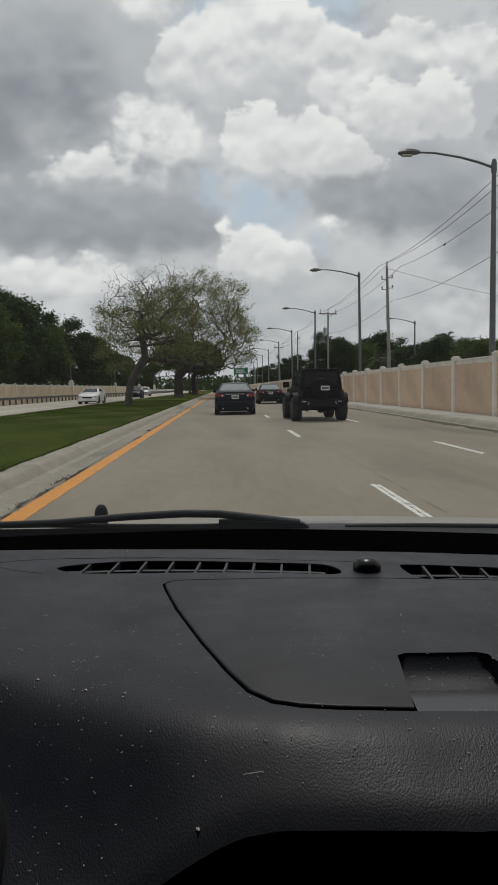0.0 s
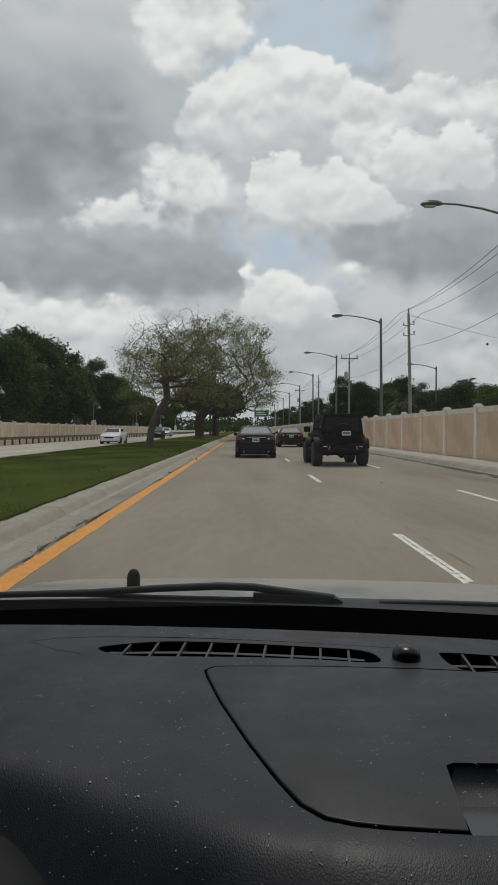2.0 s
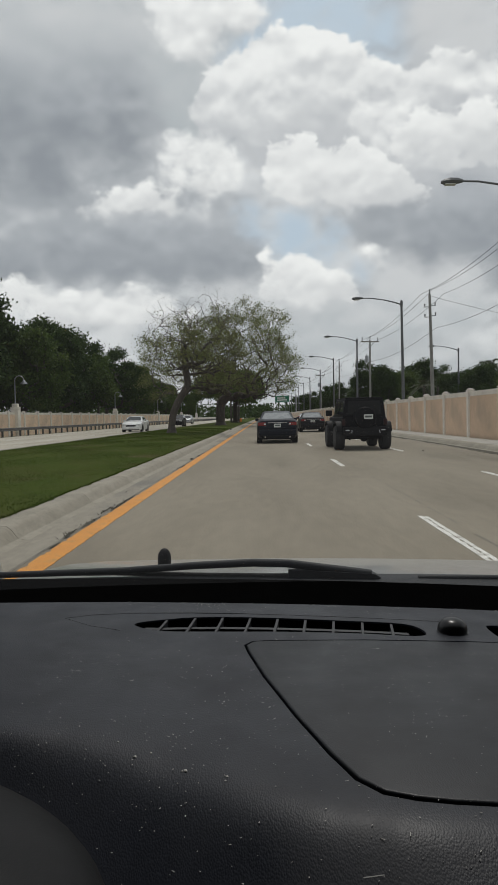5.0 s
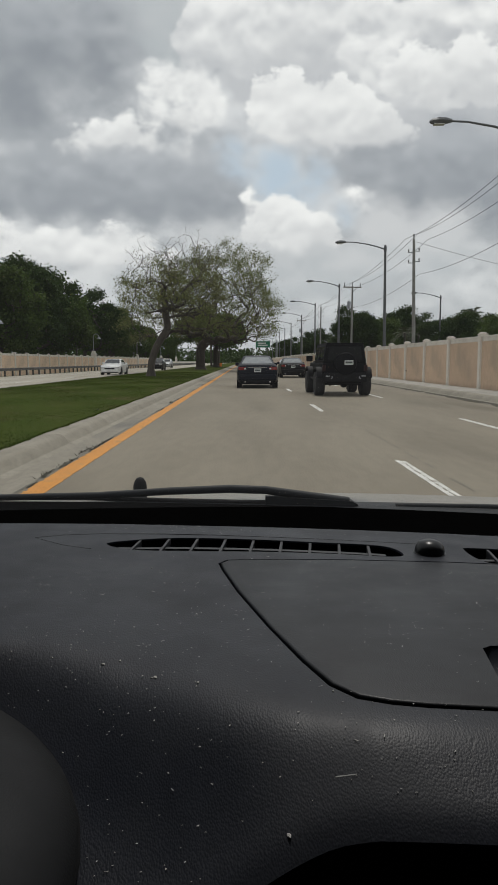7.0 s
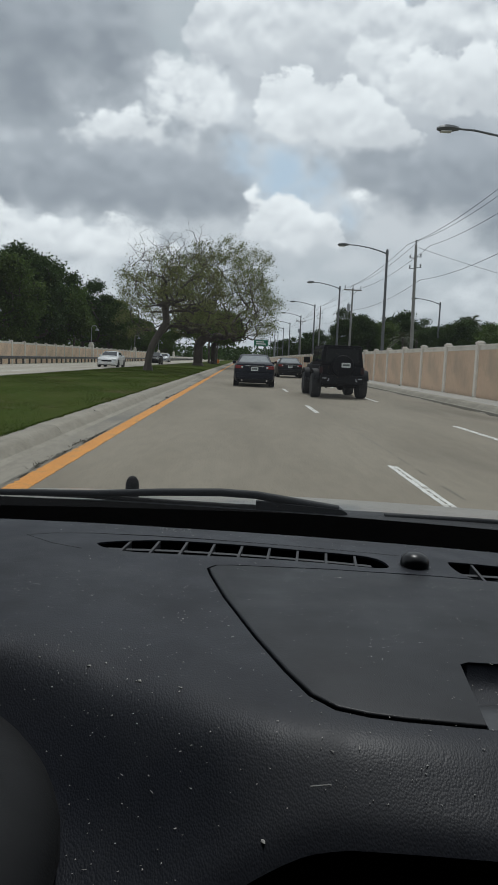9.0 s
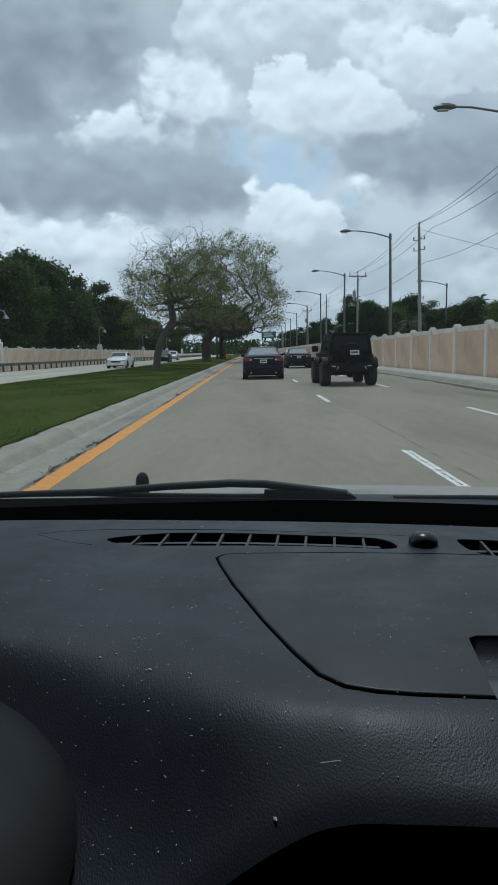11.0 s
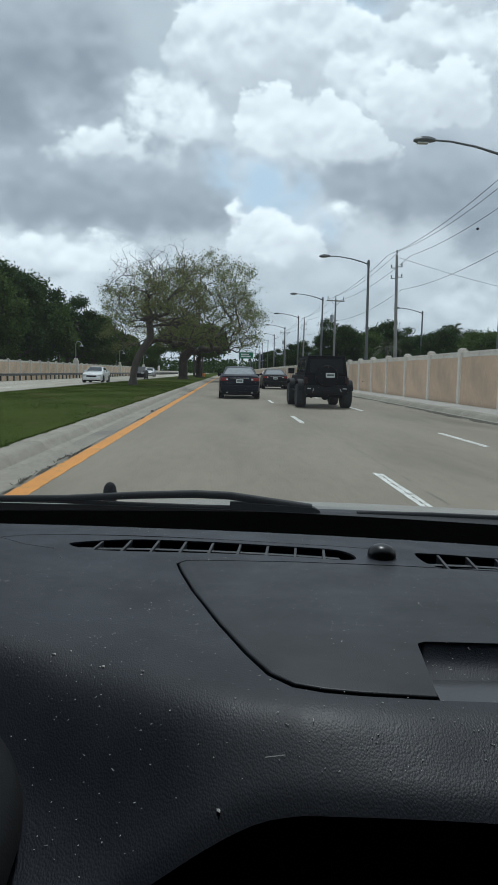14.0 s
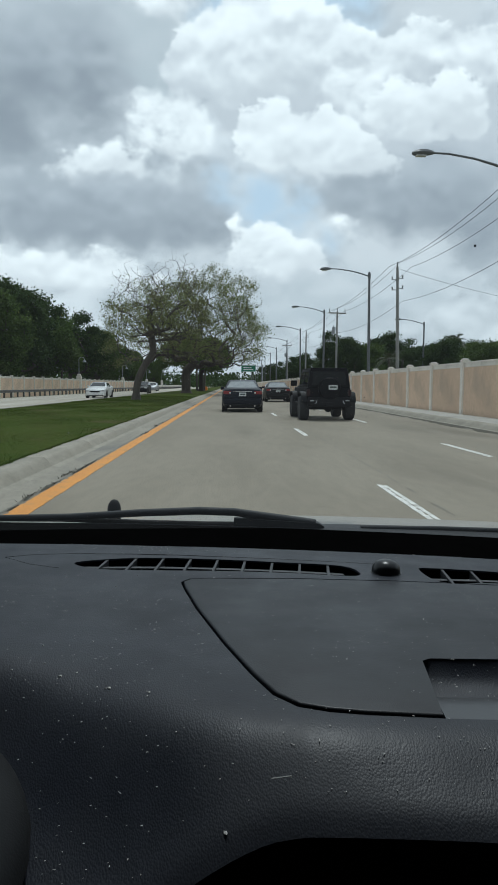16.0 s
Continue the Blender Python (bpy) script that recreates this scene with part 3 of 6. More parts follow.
# ---- trees ----
def grow(rng, fork, crown, radii, n, lean=(0.0, 0.0), shell=0.3, wiggle=0.10, thick=0.022, low=-0.45, bend=0.0, curl=0.45):
    """A trunk up to its fork, and branches that reach for n places inside a rounded crown. Gives the limbs and the reached places."""
    top = Vector((lean[0] * fork, lean[1] * fork, fork))
    trunk = []
    for k in range(7):
        s = k / 6
        trunk.append(Vector((top.x * s + bend * math.sin(math.pi * s), top.y * s, fork * s)))
    pos = [p.copy() for p in trunk]
    par = [-1] + list(range(6))
    dirs = [Vector((0, 0, 1))] * 7
    want = []
    while len(want) < n:
        p = rng.uniform(-1, 1, 3)
        r = float(np.linalg.norm(p))
        if shell < r < 1 and p[2] > low:
            k = 1.0 + 0.13 * math.sin(5 * p[0] + 2 * p[1]) + 0.10 * math.sin(7 * p[1] - 3 * p[2])
            want.append(Vector((crown[0] + p[0] * radii[0] * k, crown[1] + p[1] * radii[1] * k, crown[2] + p[2] * radii[2] * k)))
    want.sort(key=lambda p: (p - top).length)
    arr = np.array([[*p] for p in pos])
    tips = []
    for w in want:
        q = np.array([*w])
        d = np.linalg.norm(arr - q, axis=1) + 0.9 * np.maximum(0, arr[:, 2] - q[2] + 0.15)
        d[:4] += 50
        i = int(d.argmin())
        p = pos[i]
        L = (w - p).length
        c = p + (dirs[i] * curl + Vector((0, 0, 0.12))) * L * 0.8 + Vector(rng.normal(0, wiggle, 3)) * L
        last = i
        fresh = []
        steps = 4
        for k in range(1, steps + 1):
            t = k / steps
            x = p * (1 - t) ** 2 + c * 2 * t * (1 - t) + w * t * t + (Vector(rng.normal(0, wiggle * 0.3, 3)) * L * 0.3 if k < steps else Vector())
            pos.append(x)
            par.append(last)
            dirs.append((x - pos[last]).normalized())
            last = len(pos) - 1
            fresh.append([*x])
        arr = np.vstack([arr, np.array(fresh)])
        tips.append(last)
    load = np.zeros(len(pos))
    load[tips] = 1
    for i in range(len(pos) - 1, 0, -1):
        load[par[i]] += load[i]
    rad = thick * np.maximum(load, 1) ** 0.52
    return pos, par, rad, load, tips


def limb_mesh(pos, par, rad, material, finest=0.0):
    """Tapered sticks from each joint to the next."""
    bm = bmesh.new()
    for i in range(1, len(pos)):
        j = par[i]
        if rad[i] < finest:
            continue
        r0, r1 = (rad[j] if j > 0 and rad[j] < rad[i] * 1.6 else rad[i] * 1.12), rad[i]
        a = pos[j] - (Vector((0, 0, 0.3)) if j == 0 else (pos[i] - pos[j]) * 0.06)
        n = 10 if r1 > 0.12 else 5 if r1 > 0.035 else 3
        tube([a, pos[i]], [r0 * (1.7 if j == 0 else 1.0), r1], n, bm, False)
    return mesh_of(bm, "trunk", material, 70)


def leaf_mesh(rng, at, size, material, slim=0.55, droop=0.3):
    """Small single leaves, each its own island."""
    count = len(at)
    d = rng.normal(0, 1, (count, 3))
    d[:, 2] -= droop
    d /= np.linalg.norm(d, axis=1)[:, None]
    s = np.cross(d, rng.normal(0, 1, (count, 3)))
    s /= np.linalg.norm(s, axis=1)[:, None] + 1e-9
    l = size * rng.uniform(0.6, 1.4, (count, 1))
    v = np.empty((count, 4, 3))
    v[:, 0] = at - d * l
    v[:, 1] = at + s * l * slim
    v[:, 2] = at + d * l
    v[:, 3] = at - s * l * slim
    return raw_mesh("crown", v.reshape(-1, 3), np.arange(count * 4).reshape(count, 4), material)


def tree(name, label, at, seed, leaves, size, scatter, leaf_m, bark_m, group="", finest=0.0, slim=0.55, bare=0.0, bare_above=99.0, even=1.2, **kw):
    rng = np.random.default_rng(seed)
    pos, par, rad, load, tips = grow(rng, **kw)
    ob = empty(name, label, "tree", group, at=pose(*at))
    part("trunk", limb_mesh(pos, par, rad, bark_m, finest), bark_m, ob)
    twig = [i for i in range(7, len(pos)) if load[i] <= 3 and rng.random() > bare and pos[i].z < bare_above + rng.normal(0, 0.5)]
    ends = np.array([[*pos[i]] for i in twig])
    # leaves sit in clumps of uneven size
    weight = rng.gamma(even, 1.0, len(ends))
    pick = rng.choice(len(ends), leaves, p=weight / weight.sum())
    spot = ends[pick] + rng.normal(0, 1, (leaves, 3)) * np.array([scatter, scatter, scatter * 0.7])
    part("crown", leaf_mesh(rng, spot, size, leaf_m, slim), leaf_m, ob)
    return ob


def palm(name, label, at, seed, height, fronds=26, length=2.0, group="", hang=0.9):
    rng = np.random.default_rng(seed)
    ob = empty(name, label, "palm tree", group, at=pose(*at))
    lean = rng.normal(0, 0.03, 2)
    pts = [Vector((lean[0] * z, lean[1] * z, z)) for z in np.linspace(-0.3, height, 8)]
    part("trunk", mesh_of(tube(pts, [0.24, 0.2, 0.18, 0.17, 0.17, 0.16, 0.17, 0.2], 8), "trunk", M_BARK_GREY, 60), M_BARK_GREY, ob)
    vs, fs = [], []
    for k in range(fronds):
        a, e = rng.uniform(0, 6.28), rng.uniform(-0.7, 1.3)
        d = Vector((math.cos(a) * math.cos(e), math.sin(a) * math.cos(e), math.sin(e)))
        side = d.cross(Vector((0, 0, 1))).normalized()
        L = length * rng.uniform(0.8, 1.15)
        for j in range(3, 12):
            s = j / 11
            p = pts[-1] + d * L * s - Vector((0, 0, hang * s * s * L * 0.6))
            for sg in (-1, 1):
                w = 0.5 * L * (1 - 0.6 * s) * rng.uniform(0.7, 1.1)
                tip = p + side * sg * w * 0.7 + d * w * 0.6 - Vector((0, 0, w * rng.uniform(0.2, 0.7)))
                b = len(vs)
                vs += [p - d * 0.07, p + d * 0.07, tip]
                fs.append((b, b + 1, b + 2))
    part("crown", raw_mesh("crown", np.array([[*v] for v in vs]), np.array(fs), M_PALM), M_PALM, ob)
    return ob

# ---- ground, road, kerbs, walls ----
Y0, Y1 = -60.0, 620.0
bm = bmesh.new()
bmesh.ops.create_grid(bm, x_segments=8, y_segments=8, size=2500)
for v in bm.verts:
    v.co.z = -0.12
tagged(part("ground", bm, M_GROUND), "flat grassy ground running to the horizon", "ground", kind="structure")
tagged(part("road", box(-2.45, 7.0, Y0, Y1, -0.3, 0.0), M_ROAD), "worn grey-tan concrete three-lane road", "road", kind="structure")
tagged(part("road", box(-19.6, -10.3, Y0, Y1, -0.3, 0.0), M_ROAD_PALE), "pale concrete roadway for oncoming traffic", "road", kind="structure")
tagged(part("pavement", box(7.16, 8.78, 80, Y1, -0.3, 0.13), M_WALK), "narrow concrete pavement along the wall", "pavement", kind="structure")

# planted middle strip, slightly domed
bm = bmesh.new()
nx, ny = 16, 170
grid = [[bm.verts.new((-10.05 + 7.12 * i / nx, Y0 + (Y1 - Y0) * j / ny,
                       0.13 + 0.10 * math.sin(math.pi * i / nx) + 0.006 * noise.noise((i * 0.7, j * 0.9, 0)))) for i in range(nx + 1)] for j in range(ny + 1)]
for j in range(ny):
    for i in range(nx):
        bm.faces.new((grid[j][i], grid[j][i + 1], grid[j + 1][i + 1], grid[j + 1][i]))
tagged(part("median", bm, M_SOIL, smooth=60), "grassy middle strip between the two roadways", "lawn", kind="structure")
rng = np.random.default_rng(5)
n = 160000
gy = 4.5 + 60 * rng.random(n) ** 1.7
gx = rng.uniform(-10.0, -2.95, n)
gz = 0.13 + 0.10 * np.sin(np.pi * (gx + 10.05) / 7.12)
h = rng.uniform(0.006, 0.022, n) * (1 + 0.5 * np.sin(gx * 1.7) * np.sin(gy * 0.9))
a = rng.uniform(0, 6.28, n)
w = 0.006 + 0.0006 * gy
v = np.zeros((n, 3, 3))
v[:, 0] = np.stack([gx - np.cos(a) * w, gy - np.sin(a) * w, gz - 0.03], 1)
v[:, 1] = np.stack([gx + np.cos(a) * w, gy + np.sin(a) * w, gz - 0.03], 1)
v[:, 2] = np.stack([gx + rng.normal(0, 0.03, n), gy + rng.normal(0, 0.03, n), gz + h], 1)
tagged(part("grass", raw_mesh("grass", v.reshape(-1, 3), np.arange(3 * n).reshape(n, 3), M_GRASS), M_GRASS), "short green lawn grass with dry patches", "grass", kind="stuff")

n = 9000
ey = 4.5 + 45 * rng.random(n) ** 1.5
reach = 0.035 + 0.035 * np.sin(ey * 2.3) * np.sin(ey * 0.71 + 1) + 0.02 * np.sin(ey * 9.1)
ex = -2.965 + rng.random(n) * np.maximum(reach, 0.004)
ea = rng.uniform(0, 6.28, n)
v = np.zeros((n, 3, 3))
v[:, 0] = np.stack([ex - np.cos(ea) * 0.012, ey - np.sin(ea) * 0.012, np.full(n, 0.145)], 1)
v[:, 1] = np.stack([ex + np.cos(ea) * 0.012, ey + np.sin(ea) * 0.012, np.full(n, 0.145)], 1)
v[:, 2] = np.stack([ex + rng.normal(0.02, 0.025, n), ey + rng.normal(0, 0.03, n), 0.160 + rng.uniform(0.0, 0.028, n)], 1)
tagged(part("grass", raw_mesh("grass", v.reshape(-1, 3), np.arange(3 * n).reshape(n, 3), M_GRASS), M_GRASS), "uneven fringe of grass hanging over the kerb", "grass", kind="stuff")

# road paint
rng = np.random.default_rng(33)
rows, a, b = [], 0.0, 0.0
for y in np.concatenate([np.arange(2.4, 60.0, 0.07), [Y1]]):
    a, b = 0.6 * a + rng.normal(0, 0.0035), 0.6 * b + rng.normal(0, 0.0025)
    bite = rng.uniform(0.01, 0.05) if rng.random() < 0.05 else 0.0
    rows.append((y, -2.06 + a + bite, -1.84 + b - (bite * 0.6 if rng.random() < 0.4 else 0.0)))
bm = loft([[(x0, y, -0.01), (x1, y, -0.01), (x1, y, 0.004), (x0, y, 0.004)] for y, x0, x1 in [(Y0, -2.06, -1.84), *rows]])
tagged(part("yellow_edge_line", bm, M_YELLOW), "worn solid yellow edge line with ragged edges on the road", "road marking", kind="structure")
LANE_X = 1.87


def worn_dash():
    """A painted dash whose middle is scrubbed away and whose ends are ragged."""
    bm = bmesh.new()
    for s, full in ((-1, 1.35), (1, 1.28)):
        rows = [(y, 0.004 + 0.018 * rng.random() ** 2, 0.058 + rng.uniform(-0.006, 0.002)) for y in np.linspace(-full, full, 24)]
        loft([[(s * a, y, -0.01), (s * b, y, -0.01), (s * b, y, 0.004), (s * a, y, 0.004)] for y, a, b in rows], bm)
    for y in np.linspace(-1.24, 1.22, 15) + rng.normal(0, 0.05, 15):
        box(-0.022, 0.022, y - rng.uniform(0.01, 0.07), y + rng.uniform(0.01, 0.07), -0.01, 0.0035, 0.0, bm)
    bmesh.ops.recalc_face_normals(bm, faces=bm.faces[:])
    return mesh_of(bm, "lane_dash", M_WHITE)


dashes = [worn_dash() for k in range(4)]
for x, first in ((LANE_X, 6.9), (4.5, 12.9), (-13.3, 9.0), (-16.4, 12.0)):
    for k in range(26):
        ob = tagged(part("lane_dash", dashes[k % 4], M_WHITE), "worn white lane dash on the road", "road marking", "lane dashes", "structure")
        ob.location = (x, first + 10.9 * k, 0)

# kerbs: a rounded stone with a gutter, in three-metre lengths
def kerb_section(sign):
    return [(0.0, -0.2), (0.0, 0.004), (sign * 0.10, 0.02), (sign * 0.17, 0.11), (sign * 0.22, 0.15), (sign * 0.48, 0.155), (sign * 0.50, 0.13), (sign * 0.50, -0.2)]


def kerb_piece(sign, length):
    sec = kerb_section(sign)
    return mesh_of(loft([[(x, y, z) for x, z in sec] for y in (0.006, length - 0.006)]), "kerb_stone", M_KERB, 40)


def kerb(name, x, sign, label, start, step):
    root = empty(name, label, "kerb", kind="structure")
    me = kerb_piece(sign, step)
    for k in range(36):
        part("kerb_stone", me, M_KERB, root).location = (x, start + k * step, 0)
    rest = kerb_piece(sign, 500)
    part("kerb_stone", rest, M_KERB, root).location = (x, start + 36 * step, 0)
    part("kerb_stone", rest, M_KERB, root).location = (x, start - 500, 0)


kerb("kerb_median", -2.46, -1, "pale rounded concrete kerb along the grass", 1.0, 3.0)
kerb("kerb_right", 6.99, 1, "stained concrete kerb along the pavement", 4.0, 3.0)
kerb("kerb_left", -10.29, 1, "low concrete kerb of the oncoming roadway", 10.0, 3.0)
slab = mesh_of(box(0.5, 1.79, 0.008, 1.992, -0.2, 0.148, 0.006), "paving_slab", M_WALK)
root = empty("paved_strip", "concrete pavement slabs between kerb and wall", "pavement", kind="structure")
for k in range(38):
    part("paving_slab", slab, M_WALK, root).location = (6.99, 4 + 2 * k, 0)

# shallow gutters of paler concrete beside the kerbs, with a dark joint towards the road
for nm, x0, x1, xs in (("gutter_median", -2.46, -2.13, -2.115), ("gutter_right", 6.70, 6.99, 6.69)):
    tagged(part(nm, box(x0, x1, 3.0, 320.0, -0.05, 0.004), M_GUTTER), "stained shallow concrete gutter beside the kerb", "gutter", kind="structure")
    tagged(part(nm + "_joint", box(xs - 0.014, xs + 0.014, 3.0, 320.0, -0.05, 0.003), M_JOINT), "dark dirty joint between gutter and road", "joint", kind="structure")

# dirt, leaf litter and weeds along the gutters
rng = np.random.default_rng(9)
for k in range(70):
    y = 6.5 + 75 * rng.random() ** 1.5
    bm = bmesh.new()
    n = 14
    half, wide = rng.uniform(0.10, 0.5), rng.uniform(0.012, 0.04)
    c = bm.verts.new((0, 0, 0.010))
    ring = [bm.verts.new((wide * rng.uniform(0.3, 1.3) * math.cos(6.283 * i / n), half * rng.uniform(0.5, 1.2) * math.sin(6.283 * i / n), 0.0)) for i in range(n)]
    for i in range(n):
        bm.faces.new((c, ring[i], ring[(i + 1) % n]))
    for i in range(14 if k % 3 == 0 else 4):
        x0, y0 = rng.normal(0, wide), rng.normal(0, half * 0.6)
        hgt = rng.uniform(0.01, 0.04) if k % 3 == 0 else 0.012
        q = [bm.verts.new((x0 + dx, y0 + dy, z)) for dx, dy, z in ((-0.006, 0, 0), (0.006, 0.006, 0), (rng.normal(0, 0.02), rng.normal(0, 0.02), hgt))]
        bm.faces.new(q)
    ob = tagged(part("gutter_litter", bm, M_LITTER), "dark streak of leaf litter and weeds in the gutter", "litter", "gutter litter")
    ob.location = (-2.10 + rng.normal(0, 0.025) if k % 2 else 6.90 + rng.normal(0, 0.03), y, 0.0085)

# a ragged strip of washed-in dirt at the foot of the far kerb
rows, a = [], 0.0
for y in np.concatenate([np.arange(4.0, 70.0, 0.25), np.arange(70.0, 320.0, 4.0)]):
    a = 0.75 * a + rng.normal(0, 0.03)
    rows.append((y, 6.74 + max(-0.16, min(0.16, a * 1.5))))
bm = loft([[(x, y, -0.01), (6.988, y, -0.01), (6.988, y, 0.013), (x, y, 0.006)] for y, x in rows])
tagged(part("gutter_dirt", bm, M_LITTER), "dark strip of dirt and leaf litter at the kerb", "dirt", kind="structure")


# stucco walls with pale posts and capping
def wall_run(name, label, x, ys, height, stucco):
    root = empty(name, label, "wall", kind="structure")
    step = 4.0
    panel = mesh_of(box(-0.06, 0.06, 0.115, step - 0.115, -0.2, height - 0.24), "panel", stucco)
    cap = mesh_of(box(-0.075, 0.075, 0.115, step - 0.115, height - 0.24, height - 0.09, 0.012, box(-0.10, 0.10, 0.115, step - 0.115, height - 0.09, height - 0.04, 0.012)), "coping", M_POST)
    bm = box(-0.14, 0.14, -0.115, 0.115, -0.2, height, 0.012)
    box(-0.165, 0.165, -0.14, 0.14, height, height + 0.045, 0.015, bm)
    box(-0.12, 0.12, -0.10, 0.10, height + 0.045, height + 0.10, 0.04, bm)
    post = mesh_of(bm, "post", M_POST)
    y = ys[0]
    while y < ys[1]:
        for nm, me in (("panel", panel), ("coping", cap), ("post", post)):
            part(nm, me, None, root).location = (x, y, 0)
        y += step
    return root


wall_run("wall_right", "peach stucco boundary wall with pale posts and coping", 8.95, (-2, 300), 2.15, M_STUCCO)
wall_run("wall_left", "pale stucco boundary wall behind the guardrail", -22.5, (20, 210), 2.05, M_STUCCO_PALE)
tagged(part("wall_low", box(-22.7, -22.4, 212, 420, -0.2, 1.2), M_POST), "low pale concrete parapet of a bridge", "wall", kind="structure")

# guardrail of the oncoming roadway
rail = empty("guardrail", "weathered steel guardrail on short posts", "guardrail", kind="structure")
prof = [(0.0, 0.42), (0.05, 0.46), (0.0, 0.52), (0.0, 0.56), (0.05, 0.62), (0.0, 0.68), (-0.02, 0.68), (0.03, 0.62), (-0.02, 0.56), (-0.02, 0.52), (0.03, 0.46), (-0.02, 0.42)]
beam = mesh_of(loft([[(x, y, z) for x, z in prof] for y in (0, 3.98)]), "beam", M_RUST)
foot = mesh_of(box(-0.18, -0.03, -0.06, 0.06, -0.2, 0.66, 0.01), "rail_post", M_RUST)
for k in range(70):
    part("beam", beam, M_RUST, rail).location = (-20.6, 18 + 4 * k, 0)
    part("rail_post", foot, M_RUST, rail).location = (-20.6, 18 + 4 * k, 0)
    part("rail_post", foot, M_RUST, rail).location = (-20.6, 20 + 4 * k, 0)

# a dark sealed joint between the lanes, broken here and there, and short cracks
crack = mat("road_crack", (0.175, 0.160, 0.130), 0.95)
rng = np.random.default_rng(21)


def crack_line(x, y, dx, dy, n, wide, gaps=0.0):
    bm = bmesh.new()
    p, ring = Vector((x, y, 0.003)), []
    side = Vector((dy, -dx, 0)).normalized()
    for i in range(n):
        w = wide * rng.uniform(0.3, 1.2)
        ring.append((bm.verts.new(p + side * w), bm.verts.new(p - side * w)))
        p = p + Vector((dx, dy, 0)) + side * rng.normal(0, wide * 0.8)
        p.x += (x + dx * i - p.x) * 0.3
    for a, b in zip(ring, ring[1:]):
        if rng.random() >= gaps:
            bm.faces.new((a[0], b[0], b[1], a[1]))
    tagged(part("road_crack", bm, crack), "thin dark crack in the concrete road", "crack", "road cracks", "structure")


crack_line(LANE_X + 0.24, 4.5, 0.0, 0.35, 130, 0.011, 0.4)
crack_line(3.1, 21.0, 0.16, 0.02, 6, 0.012)
crack_line(1.2, 26.0, 0.12, 0.03, 5, 0.012)
crack_line(3.9, 12.3, 0.10, 0.05, 7, 0.010)

# ---- street lamps, poles, wires, sign ----
def street_lamp():
    ob = empty("street_lamp", "tall grey street lamp with a long curved arm", "street lamp", "street lamps along the wall")
    part("pole", mesh_of(tube([(0, 0, -0.3), (0, 0, 0.4), (0, 0, 4.5), (0, 0, 9.0)], [0.13, 0.12, 0.10, 0.075], 12), "pole", M_LAMPPOST, 60), M_LAMPPOST, ob)
    part("base_plate", box(-0.22, 0.22, -0.22, 0.22, -0.3, 0.12, 0.02), M_LAMPPOST, ob)
    arm = [(0, 0, 8.75), (-0.5, 0, 8.93), (-1.2, 0, 9.12), (-2.1, 0, 9.27), (-2.75, 0, 9.30)]
    part("arm", mesh_of(tube(arm, [0.05, 0.045, 0.04, 0.036, 0.034], 8), "arm", M_LAMPPOST, 60), M_LAMPPOST, ob)
    part("collar", mesh_of(lathe([(0.10, 8.6), (0.10, 8.9), (0.06, 9.05)], 12), "collar", M_LAMPPOST, 40), M_LAMPPOST, ob)
    secs = []
    for x, w, zt, zb in ((-2.65, 0.06, 9.35, 9.25), (-2.85, 0.13, 9.39, 9.22), (-3.1, 0.16, 9.40, 9.20), (-3.3, 0.13, 9.36, 9.21), (-3.4, 0.05, 9.31, 9.24)):
        secs.append([(x, -w, (zt + zb) / 2), (x, -w * 0.6, zt), (x, w * 0.6, zt), (x, w, (zt + zb) / 2), (x, w * 0.6, zb), (x, -w * 0.6, zb)])
    part("lamp_head", mesh_of(loft(secs), "lamp_head", M_LAMPPOST, 50), M_LAMPPOST, ob)
    part("lens", box(-3.27, -2.9, -0.10, 0.10, 9.17, 9.205, 0.01), M_GLOBE, ob, "pale lamp lens")
    return ob


first = street_lamp()
first.matrix_basis = pose(9.75, 24.5, 0)
for k in range(1, 13):
    copy_thing(first, pose(9.75, 24.5 + 23.6 * k, 0, 0, (0.8, -0.5, 0.3, 0.0)[k % 4], (2, -3, 1, 0)[k % 4]))
copy_thing(first, pose(22.0, 78, -0.6, 0, 0, 4))


def gooseneck():
    ob = empty("wall_lamp", "park lamp with a hooked neck and bell shade above the wall", "street lamp", "hooked lamps along the far wall")
    part("pier", box(-0.35, 0.35, -0.35, 0.35, -0.2, 2.5, 0.03), M_POST, ob, "stepped stucco pier")
    part("pier_cap", box(-0.25, 0.25, -0.25, 0.25, 2.5, 2.8, 0.03), M_POST, ob)
    pts = [(0, 0, 2.7), (0, 0, 4.9)] + [(0.42 - 0.42 * math.cos(a), 0, 4.9 + 0.42 * math.sin(a)) for a in (0.4, 0.9, 1.5, 2.1, 2.7, 3.1)]
    part("neck", mesh_of(tube(pts, [0.06] + [0.045] * 7, 8), "neck", M_STEEL, 60), M_STEEL, ob)
    part("shade", mesh_of(lathe([(0.05, 4.95), (0.12, 4.85), (0.30, 4.62), (0.31, 4.56)], 16), "shade", M_STEEL, 40), M_STEEL, ob).location = (0.84, 0, 0)
    return ob


first = gooseneck()
first.matrix_basis = pose(-22.5, 62, 0)
for y in (104, 146, 188, 230):
    copy_thing(first, pose(-22.5, y, 0))


